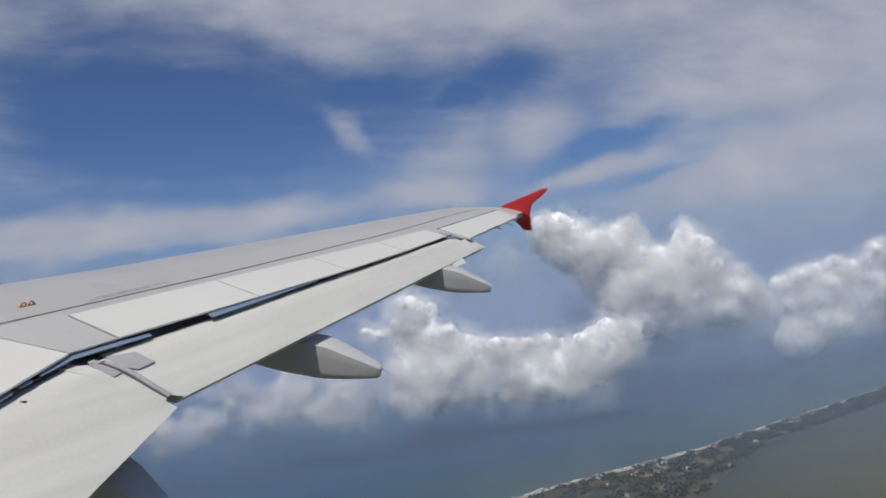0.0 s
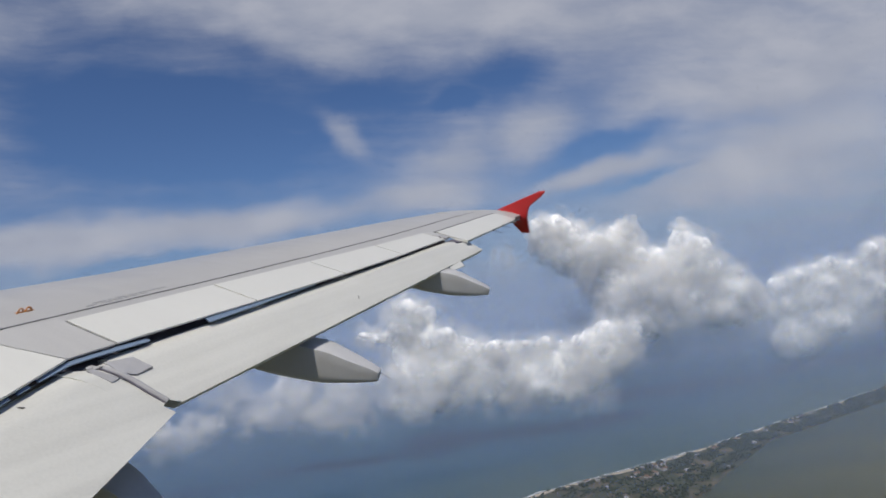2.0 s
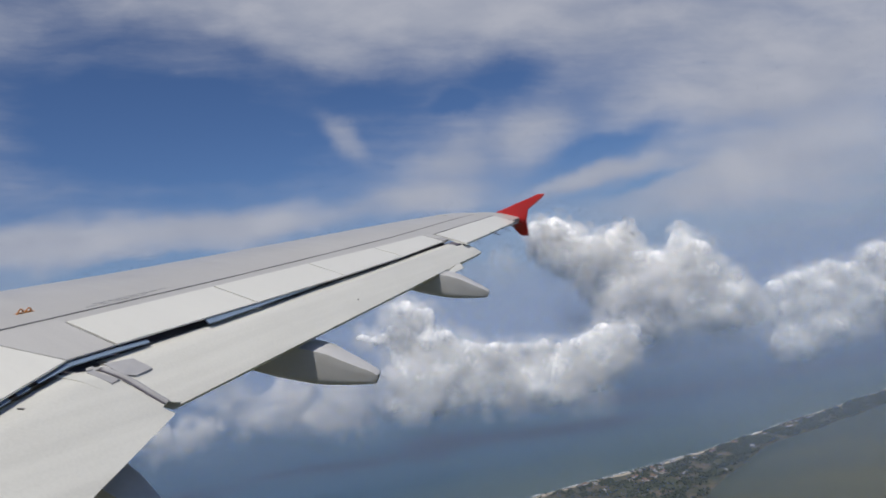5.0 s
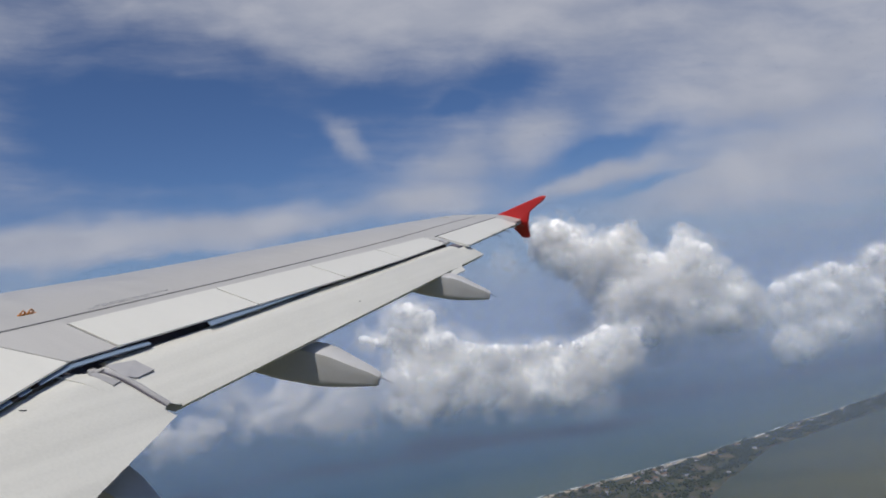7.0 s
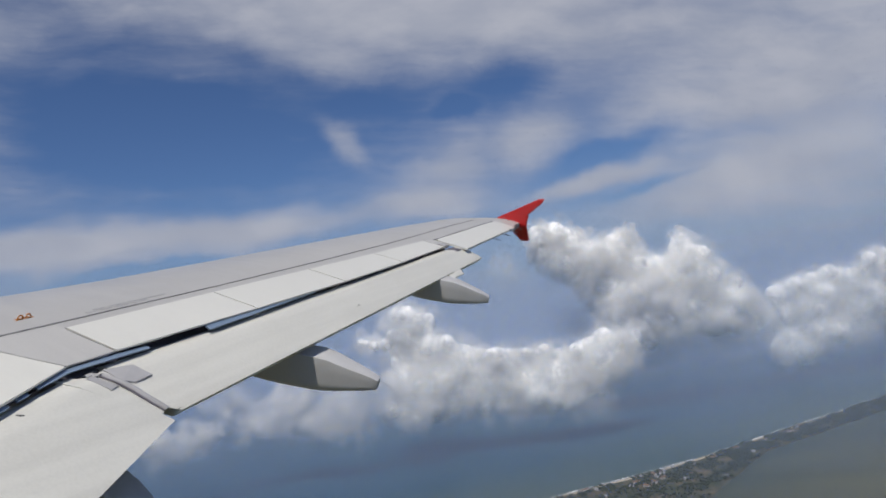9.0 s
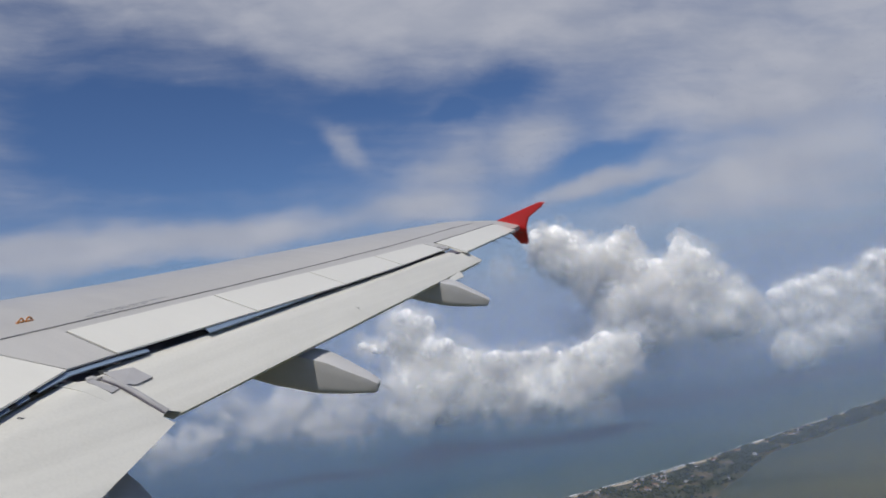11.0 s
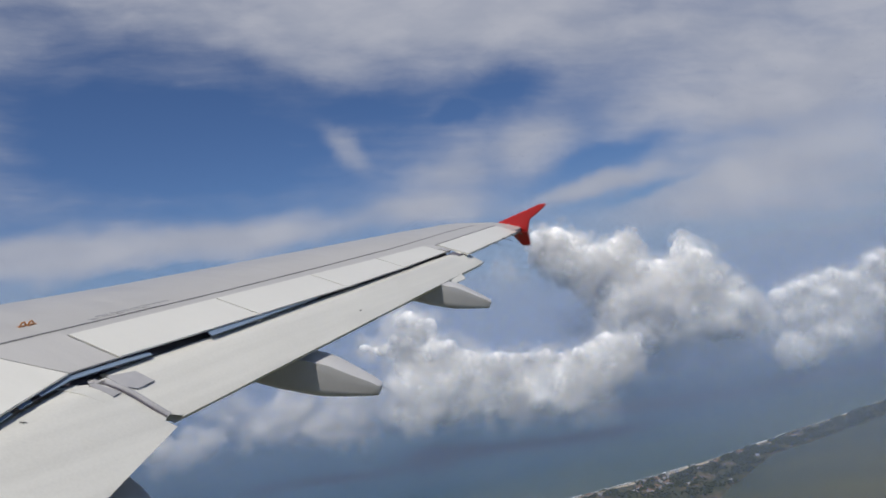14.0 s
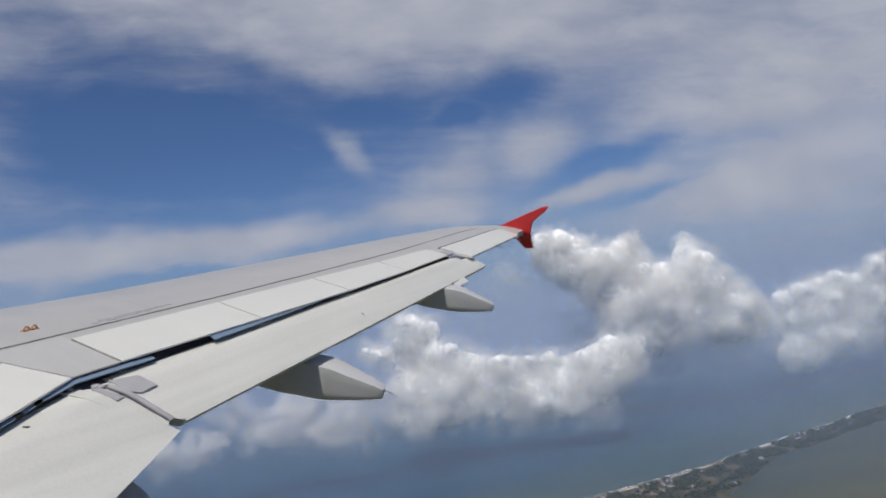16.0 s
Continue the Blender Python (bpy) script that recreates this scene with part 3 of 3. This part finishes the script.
bm = bmesh.new()
near = [bm.verts.new(land(-2600 + 100 * i, 0.45 * lagoon_edge(-2600 + 100 * i), 0.4)) for i in range(70)]
far = [bm.verts.new(land(-2600 + 100 * i, 3200, 0.4)) for i in range(70)]
for i in range(69):
    bm.faces.new((near[i], near[i + 1], far[i + 1], far[i]))
tagged(mesh_object("lagoon_water", bm, lagoon_water, False), "murky grey green lagoon behind the strip of land", "lagoon", kind="structure")


def strip_mesh(c0, c1, z0, z1, a0, a1, step, cols, dome):
    bm = bmesh.new()
    n = int((a1 - a0) / step)
    grid = []
    for i in range(n + 1):
        a = a0 + i * step
        lo, hi = c0(a), c1(a)
        grid.append([bm.verts.new(land(a, lo + (hi - lo) * k / cols, z0 + (z1 - z0) * math.sin(math.pi * k / cols) * dome)) for k in range(cols + 1)])
    for i in range(n):
        for k in range(cols):
            bm.faces.new((grid[i][k], grid[i + 1][k], grid[i + 1][k + 1], grid[i][k + 1]))
    return bm


def soil_material():
    m, nt, p = material("scrub_soil")
    co = nt.nodes.new("ShaderNodeTexCoord").outputs["Object"]
    n1 = noise_node(nt, co, 0.018, 6, 0.6)
    n2 = noise_node(nt, co, 0.12, 4, 0.6)
    f = math_node(nt, "MULTIPLY_ADD", n2.outputs["Fac"], 0.4, math_node(nt, "MULTIPLY", n1.outputs["Fac"], 0.6))
    link(nt, mix_col(nt, ramp(nt, f, 0.42, 0.66), (0.035, 0.046, 0.027), (0.13, 0.10, 0.068)), p.inputs["Base Color"])
    p.inputs["Roughness"].default_value = 0.9
    return m


soil = soil_material()
sand = plain("beach_sand", (0.42, 0.36, 0.28), 0.9, 0, 0.25, 0.05)
foam = plain("surf_foam", (0.78, 0.80, 0.80), 0.7, 0, 0.1, 0.05)
leaf = plain("grove_leaves", (0.022, 0.034, 0.018), 0.7, 0, 0.5, 0.03)
tagged(mesh_object("ground", strip_mesh(lambda a: sea_edge(a) + 6, lagoon_edge, 0.2, 4.0, -1500, 4300, 12, 10, 1.0), soil), "narrow strip of scrubby land with groves and houses", "land", kind="structure")
tagged(mesh_object("beach", strip_mesh(lambda a: sea_edge(a) - 2, lambda a: sea_edge(a) + 15 + 6 * wobble(a, 9, 60), 0.3, 1.6, -1500, 4300, 12, 4, 1.0), sand), "pale sand beach along the sea", "beach", kind="structure")

# broken surf along the beach
bm = bmesh.new()
rng = random.Random(5)
a = -900.0
while a < 3000:
    ln = rng.uniform(20, 90)
    if rng.random() < 0.93:
        w = rng.uniform(1.4, 3.4)
        off = rng.uniform(-5, 2)
        top, low = [], []
        m = max(3, int(ln / 8))
        for i in range(m + 1):
            aa = a + ln * i / m
            hw = w * math.sin(math.pi * i / m) ** 0.5 * (0.7 + 0.5 * wobble(aa, 11, 14))
            top.append(bm.verts.new(land(aa, sea_edge(aa) - 3 + off - hw, 0.9)))
            low.append(bm.verts.new(land(aa, sea_edge(aa) - 3 + off + hw, 0.9)))
        for i in range(m):
            bm.faces.new((top[i], top[i + 1], low[i + 1], low[i]))
    a += ln * rng.uniform(0.7, 1.1)
tagged(mesh_object("surf", bm, foam, False), "broken white surf along the beach", "surf", kind="stuff")


def clump_field(name, count, a0, a1, seed, mat, label):
    """Many small leafy clumps, two or three to a tree, joined into one mesh."""
    rg = np.random.RandomState(seed)
    ico = bmesh.new()
    bmesh.ops.create_icosphere(ico, subdivisions=1, radius=1.0)
    base = np.array([v.co[:] for v in ico.verts])
    tris = np.array([[v.index for v in f.verts] for f in ico.faces])
    ico.free()
    verts, faces, made = [], [], 0
    while made < count:
        a = rg.uniform(a0, a1)
        lo, hi = sea_edge(a) + 16, lagoon_edge(a) - 4
        c = rg.uniform(lo, hi)
        if noise.noise(Vector((a / 55, c / 38, 3.1))) + 0.35 * noise.noise(Vector((a / 16, c / 16, 8.0))) < -0.12:
            continue
        p = land(a, c)
        r = rg.uniform(1.7, 3.6)
        v = base * (1 + rg.uniform(-0.28, 0.28, (len(base), 1))) * np.array((r, r, r * rg.uniform(0.6, 1.0)))
        v = v + np.array((p.x, p.y, rg.uniform(4.0, 9.0)))
        faces.append(tris + len(base) * made)
        verts.append(v)
        made += 1
    v, f = np.concatenate(verts), np.concatenate(faces)
    me = bpy.data.meshes.new(name)
    me.from_pydata(v.tolist(), [], f.tolist())
    me.materials.append(mat)
    return tagged(new(name, me), label, "trees", kind="stuff")


clump_field("coconut_grove", 13000, -500, 2600, 4, leaf, "dark green coconut groves covering the strip of land")

# houses on the strip
wall_white = plain("house_wall_white", (0.42, 0.40, 0.37), 0.8, 0, 0.1, 0.2)
roof_red = plain("roof_tile_red", (0.20, 0.125, 0.09), 0.8, 0, 0.3, 0.2)
roof_grey = plain("roof_sheet_grey", (0.28, 0.28, 0.28), 0.6, 0, 0.2, 0.2)


def house(length, width, height, roof_mat, label):
    ob = new("house")
    bm = bmesh.new()
    bmesh.ops.create_cube(bm, size=1.0, matrix=Matrix.Translation((0, 0, height / 2)) @ Matrix.Diagonal((length, width, height, 1)))
    part("wall", bm, wall_white, ob, smooth=False)
    bm = bmesh.new()
    l, w, h = length / 2 + 0.6, width / 2 + 0.6, height + width * 0.28
    vs = [bm.verts.new(p) for p in ((-l, -w, height - 0.1), (l, -w, height - 0.1), (l, w, height - 0.1), (-l, w, height - 0.1), (-l + w * 0.5, 0, h), (l - w * 0.5, 0, h))]
    for q in ((0, 1, 5, 4), (2, 3, 4, 5), (1, 2, 5), (3, 0, 4), (0, 3, 2, 1)):
        bm.faces.new([vs[k] for k in q])
    part("roof", bm, roof_mat, ob, smooth=False)
    return tagged(ob, label, "house", group="houses on the strip of land")


kinds = [house(8, 5, 3.4, roof_red, "small white house with a red tiled hip roof"), house(10, 6, 4, roof_grey, "white house with a pale grey sheet roof"),
         house(17, 8, 5.5, roof_red, "long white hotel block with a red tiled roof")]
rng = random.Random(11)
turn0 = math.degrees(math.atan2(ALONG.y, ALONG.x))
spots = []
for i in range(34):
    a = rng.choice((rng.uniform(60, 420), rng.uniform(-100, 1500), rng.uniform(300, 1500)))
    lo, hi = sea_edge(a) + 22, lagoon_edge(a) - 12
    spots.append((a, rng.choice((rng.uniform(lo, lo + 45), rng.uniform(lo, hi))), rng.choice((0, 0, 1, 1, 1, 2))))
for i in range(10):
    spots.append((rng.uniform(150, 330), rng.uniform(40, 150), rng.choice((1, 2, 2))))
used = set()
for a, c, k in spots:
    m = land(a, c, 2.5)
    ps = pose(m.x, m.y, 4.0, 0, 0, turn0 + rng.choice((0, 90)) + rng.uniform(-12, 12))
    if k not in used:
        used.add(k)
        kinds[k].matrix_world = ps
    else:
        copy_thing(kinds[k], ps)

# far haze over the sea painted on thin sheets, one behind another, thinning upwards
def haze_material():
    m = bpy.data.materials.new("sea_haze_sheets")
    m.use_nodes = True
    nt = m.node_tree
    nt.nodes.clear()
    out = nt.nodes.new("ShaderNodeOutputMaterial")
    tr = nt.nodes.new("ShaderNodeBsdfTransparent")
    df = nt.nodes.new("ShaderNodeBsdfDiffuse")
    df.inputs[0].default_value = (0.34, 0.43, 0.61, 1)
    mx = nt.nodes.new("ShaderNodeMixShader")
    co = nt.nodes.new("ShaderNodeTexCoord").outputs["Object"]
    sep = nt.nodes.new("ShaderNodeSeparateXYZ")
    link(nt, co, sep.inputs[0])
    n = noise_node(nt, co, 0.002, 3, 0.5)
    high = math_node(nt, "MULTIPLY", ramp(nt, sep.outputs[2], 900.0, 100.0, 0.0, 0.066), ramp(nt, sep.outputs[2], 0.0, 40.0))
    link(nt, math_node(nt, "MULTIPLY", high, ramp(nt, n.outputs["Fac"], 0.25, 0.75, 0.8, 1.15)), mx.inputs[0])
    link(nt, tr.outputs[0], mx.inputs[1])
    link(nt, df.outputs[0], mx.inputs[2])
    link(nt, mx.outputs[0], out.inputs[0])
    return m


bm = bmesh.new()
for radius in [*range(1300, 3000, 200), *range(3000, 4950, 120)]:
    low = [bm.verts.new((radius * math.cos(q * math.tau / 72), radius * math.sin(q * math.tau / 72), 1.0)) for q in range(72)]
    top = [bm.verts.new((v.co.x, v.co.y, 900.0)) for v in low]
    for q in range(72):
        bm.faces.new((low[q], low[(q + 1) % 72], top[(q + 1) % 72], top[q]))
tagged(mesh_object("sea_haze_sheets", bm, haze_material(), True), "pale blue see-through sheets standing in for haze over the sea", "haze", kind="stuff")


# ---- cumulus clouds ----
def cloud_material(name, through_light, layered):
    """White droplets: light is thrown back and let through; layered: as thin as each puff's own thickness says."""
    m = bpy.data.materials.new(name)
    m.use_nodes = True
    nt = m.node_tree
    nt.nodes.clear()
    out = nt.nodes.new("ShaderNodeOutputMaterial")
    df = nt.nodes.new("ShaderNodeBsdfDiffuse")
    tl = nt.nodes.new("ShaderNodeBsdfTranslucent")
    co = nt.nodes.new("ShaderNodeTexCoord").outputs["Object"]
    n = noise_node(nt, co, 0.02, 4, 0.5)
    col = mix_col(nt, n.outputs["Fac"], (0.99, 0.985, 0.975), (0.998, 0.994, 0.985))
    link(nt, col, df.inputs[0])
    link(nt, col, tl.inputs[0])
    mx = nt.nodes.new("ShaderNodeMixShader")
    mx.inputs[0].default_value = through_light
    link(nt, df.outputs[0], mx.inputs[1])
    link(nt, tl.outputs[0], mx.inputs[2])
    last = mx.outputs[0]
    if layered:
        at = nt.nodes.new("ShaderNodeAttribute")
        at.attribute_name = "thickness"
        n2 = noise_node(nt, co, 0.011, 5, 0.5)
        n3 = noise_node(nt, co, 0.035, 5, 0.6)
        rag = ramp(nt, n3.outputs["Fac"], 0.3, 0.7, 0.62, 1.35)
        alpha = math_node(nt, "MULTIPLY", math_node(nt, "MULTIPLY", rag, at.outputs["Fac"]), ramp(nt, n2.outputs["Fac"], 0.32, 0.68, 0.45, 1.45), clamp=True)
        tr = nt.nodes.new("ShaderNodeBsdfTransparent")
        mt = nt.nodes.new("ShaderNodeMixShader")
        link(nt, alpha, mt.inputs[0])
        link(nt, tr.outputs[0], mt.inputs[1])
        link(nt, last, mt.inputs[2])
        last = mt.outputs[0]
    link(nt, last, out.inputs[0])
    return m


cloud_dense = cloud_material("cloud_dense", 0.0, False)
cloud_thin = cloud_material("cloud_thin", 0.4, True)

ico = bmesh.new()
bmesh.ops.create_icosphere(ico, subdivisions=1, radius=1.0)
ICO_V = np.array([v.co[:] for v in ico.verts])
ICO_F = np.array([[v.index for v in f.verts] for f in ico.faces])
bmesh.ops.subdivide_edges(ico, edges=ico.edges[:], cuts=2, use_grid_fill=True)
bmesh.ops.triangulate(ico, faces=ico.faces[:])
BALL_V = np.array([v.co.normalized()[:] for v in ico.verts])
BALL_F = np.array([[v.index for v in f.verts] for f in ico.faces])
ico.free()

LATTICE = np.random.RandomState(8).uniform(-1, 1, (32, 32, 32)).astype(np.float32)


def field(p, scale):
    """Smooth random field in space, -1 to 1."""
    q = p / scale
    i = np.floor(q).astype(np.int64)
    f = (q - i).astype(np.float32)
    f = f * f * (3 - 2 * f)
    total = 0
    for dx in (0, 1):
        wx = f[:, 0] if dx else 1 - f[:, 0]
        for dy in (0, 1):
            wy = f[:, 1] if dy else 1 - f[:, 1]
            for dz in (0, 1):
                wz = f[:, 2] if dz else 1 - f[:, 2]
                total = total + wx * wy * wz * LATTICE[(i[:, 0] + dx) % 32, (i[:, 1] + dy) % 32, (i[:, 2] + dz) % 32]
    return total


def puff_mesh(name, centres, radii, thickness, seed, mat, parent, label="", ball=(ICO_V, ICO_F), uneven=0.1):
    """Uneven round puffs of mist that run into one another, each as thick as its own number says."""
    rg = np.random.RandomState(seed)
    ball_v, ball_f = ball
    n, m = len(centres), len(ball_v)
    warp_v = 1 + rg.uniform(-uneven, uneven, (n, m, 1))
    shape = rg.uniform(0.75, 1.25, (n, 1, 3))
    verts = (centres[:, None, :] + ball_v[None] * warp_v * shape * radii[:, None, None]).reshape(-1, 3).astype(np.float32)
    faces = (ball_f[None] + (np.arange(n) * m)[:, None, None]).reshape(-1, 3).astype(np.int32)
    me = bpy.data.meshes.new(name)
    me.vertices.add(len(verts))
    me.vertices.foreach_set("co", verts.ravel())
    me.loops.add(faces.size)
    me.loops.foreach_set("vertex_index", faces.ravel())
    me.polygons.add(len(faces))
    me.polygons.foreach_set("loop_start", np.arange(0, faces.size, 3, dtype=np.int32))
    me.update(calc_edges=True)
    me.polygons.foreach_set("use_smooth", np.ones(len(faces), bool))
    at = me.attributes.new("thickness", "FLOAT", "POINT")
    at.data.foreach_set("value", np.repeat(thickness, m).astype(np.float32))
    me.materials.append(mat)
    ob = new(name, me)
    ob.parent = parent
    if label:
        tagged(ob, label)
    return ob


def cumulus(lumps, dist, seed, label, thick=0.2, count=70, spread=1.0, base=80.0, flat=0.45, heart=0.66):
    """A cloud heaped up of lumps, each a crowd of puffs: large thick ones inside, small thin ones outside."""
    ob = new("cumulus_cloud")
    rg = np.random.RandomState(seed)
    unit = dist / CHART_F
    ahead = np.array(CHART_Z)
    cs, rs, us, hearts = [], [], [], []
    # fill the gaps between neighbours
    near = [(a, b) for a, b in itertools.combinations(lumps, 2) if math.hypot(a[0] - b[0], a[1] - b[1]) < 1.25 * (a[2] + b[2])]
    filled = list(lumps) + [((a[0] + b[0]) / 2, (a[1] + b[1]) / 2 + 0.04, 0.42 * (a[2] + b[2])) for a, b in near]
    for cx, cy, r in filled:
        rr = r * unit
        c = np.array(toward(cx, cy, dist)) + ahead * rg.uniform(-0.5, 0.5) * rr
        hearts.append((*(c + ahead * rr * heart * 0.72), rr * heart))
        # the lump's own knobs
        knobs = rg.normal(0, 1, (7, 3))
        knobs /= np.linalg.norm(knobs, axis=1)[:, None]
        d = rg.normal(0, 1, (count, 3))
        d /= np.linalg.norm(d, axis=1)[:, None]
        u = rg.uniform(0, 1, count) ** 0.5
        small = rg.uniform(0, 1, count) < 0.45
        u = np.where(small, 0.78 + 0.34 * u, 0.5 + 0.5 * u)
        swell = 0.78 + 0.34 * np.clip((d @ knobs.T).max(1) - 0.55, 0, 1) / 0.45
        p = d * (u * swell * rr * spread)[:, None]
        p -= np.outer((p @ ahead) * (1 - flat), ahead)
        cs.append(c + p)
        rs.append(rr * np.where(small, rg.uniform(0.10, 0.24, count), rg.uniform(0.34, 0.70, count) * (1.15 - 0.62 * u)))
        us.append(u)
    cs, rs, us = np.concatenate(cs), np.concatenate(rs), np.concatenate(us)
    # the base dissolves into mist
    low = np.percentile(cs[:, 2], 2)
    solid = np.clip((cs[:, 2] - low + 14.0 * field(cs, 60.0)) / base, 0.0, 1.0)
    thin = thick * (0.22 + 0.78 * solid * solid * (3 - 2 * solid))
    hearts = np.array(hearts)
    firm = hearts[:, 2] - low > 0.55 * base
    if heart > 0:
        core = puff_mesh("cloud_core", hearts[firm, :3], hearts[firm, 3], np.ones(firm.sum()), seed, cloud_dense, ob, "", (BALL_V, BALL_F), 0.0)
        join = core.modifiers.new("join", "REMESH")
        join.mode, join.voxel_size, join.use_smooth_shade = "VOXEL", 8.0, True
        soften = core.modifiers.new("soften", "SMOOTH")
        soften.factor, soften.iterations = 0.5, 40
    puff_mesh("cloud_fringe", cs, rs, thin, seed + 1, cloud_thin, ob, "loose soft outer part of the cloud")
    return tagged(ob, label, "cloud", group="cumulus clouds over the sea")


cumulus([(9.5, 4.13, 0.27), (9.6, 4.48, 0.25), (9.85, 4.08, 0.28), (10.1, 4.23, 0.3), (9.6, 4.33, 0.3), (10.4, 4.38, 0.32), (10.0, 4.68, 0.4), (10.65, 4.68, 0.4), (10.9, 4.23, 0.26), (11.2, 4.33, 0.26),
         (11.1, 4.05, 0.15), (11.4, 4.83, 0.4), (12.0, 4.43, 0.3), (12.12, 4.23, 0.25), (12.45, 4.48, 0.28), (12.25, 4.83, 0.38), (11.8, 5.03, 0.4), (12.8, 5.08, 0.4),
         (13.1, 4.98, 0.22), (11.0, 5.28, 0.48), (11.8, 5.58, 0.45), (12.5, 5.68, 0.42), (13.2, 5.53, 0.38), (13.5, 5.43, 0.3), (11.5, 5.88, 0.3), (12.9, 5.93, 0.3), (13.6, 5.83, 0.3),
         (10.4, 4.63, 0.42), (10.6, 5.03, 0.42), (11.3, 5.13, 0.5), (12.0, 5.28, 0.5), (12.7, 5.38, 0.45),
         (10.7, 5.45, 0.35), (11.2, 5.65, 0.40), (10.95, 5.95, 0.36), (11.5, 6.1, 0.32)], 2500, 21, "sunlit white cumulus tower over the sea", thick=0.10, count=56, base=45.0)
cumulus([(13.8, 5.2, 0.3), (14.1, 5.0, 0.27), (14.4, 4.9, 0.22), (14.75, 4.8, 0.22), (15.05, 4.9, 0.27), (15.4, 4.55, 0.27), (15.75, 4.5, 0.33), (14.5, 5.45, 0.46),
         (15.2, 5.5, 0.55), (14.0, 5.8, 0.38), (14.2, 6.2, 0.32), (14.0, 6.45, 0.24), (13.9, 6.1, 0.34), (14.5, 6.1, 0.34), (16.1, 4.9, 0.5), (16.6, 5.2, 0.6), (16.0, 5.7, 0.4)], 2700, 33, "bulky grey white cumulus with a ragged base", thick=0.10, count=48, base=45.0)
cumulus([(7.0, 5.6, 0.33), (7.2, 5.45, 0.22), (7.6, 5.7, 0.33), (6.9, 6.1, 0.35), (6.4, 6.05, 0.22), (8.2, 6.25, 0.36), (7.6, 6.4, 0.5), (8.8, 6.2, 0.28), (9.3, 6.2, 0.26),
         (9.65, 6.15, 0.22), (10.2, 6.15, 0.25), (9.0, 6.7, 0.45), (9.8, 6.65, 0.45), (10.6, 6.6, 0.42), (11.1, 6.4, 0.3), (10.0, 7.1, 0.4), (9.0, 7.2, 0.35),
         (8.2, 7.0, 0.45), (10.7, 7.15, 0.3), (10.7, 5.9, 0.35), (11.3, 5.95, 0.3),
         (8.6, 6.65, 0.45), (9.5, 6.95, 0.45), (10.3, 6.85, 0.42), (7.9, 6.75, 0.45), (9.4, 7.2, 0.36), (10.4, 6.4, 0.36), (7.2, 6.7, 0.4), (7.0, 7.25, 0.34), (7.8, 7.35, 0.34), (10.9, 6.2, 0.36)], 2200, 45, "broad grey white cumulus low over the sea", thick=0.095, count=52, base=80.0, heart=0.55)
cumulus([(7.4, 7.0, 0.45), (6.6, 6.8, 0.4), (6.0, 7.2, 0.45), (5.6, 7.55, 0.36), (6.4, 7.65, 0.32), (7.4, 7.55, 0.3), (5.0, 7.3, 0.45), (4.3, 7.4, 0.38), (5.2, 6.9, 0.3), (4.0, 7.0, 0.38)],
        2100, 57, "flat hazy grey cumulus low over the sea", thick=0.12, count=50, spread=1.1, heart=0.0)
cumulus([(3.5, 7.7, 0.36), (3.0, 8.0, 0.36), (2.7, 7.8, 0.28), (3.8, 7.6, 0.2), (2.4, 7.5, 0.4)], 2000, 69, "small hazy cumulus low over the sea", thick=0.12, count=50, heart=0.0)
cumulus([(8.9, 4.6, 0.22), (8.75, 4.85, 0.2), (9.1, 4.8, 0.2), (9.0, 5.05, 0.14)], 2900, 75, "faint scrap of cloud behind the wing tip", thick=0.04, count=40, spread=1.1, heart=0.0)

cumulus([(10.6, 5.7, 0.4), (11.2, 5.9, 0.45), (11.8, 6.0, 0.42), (12.5, 6.0, 0.38), (11.6, 6.4, 0.38), (13.1, 6.1, 0.3), (10.1, 5.6, 0.3)], 2600, 81, "thin grey mist under the cumulus tower", thick=0.06, count=50, spread=1.15, heart=0.0)
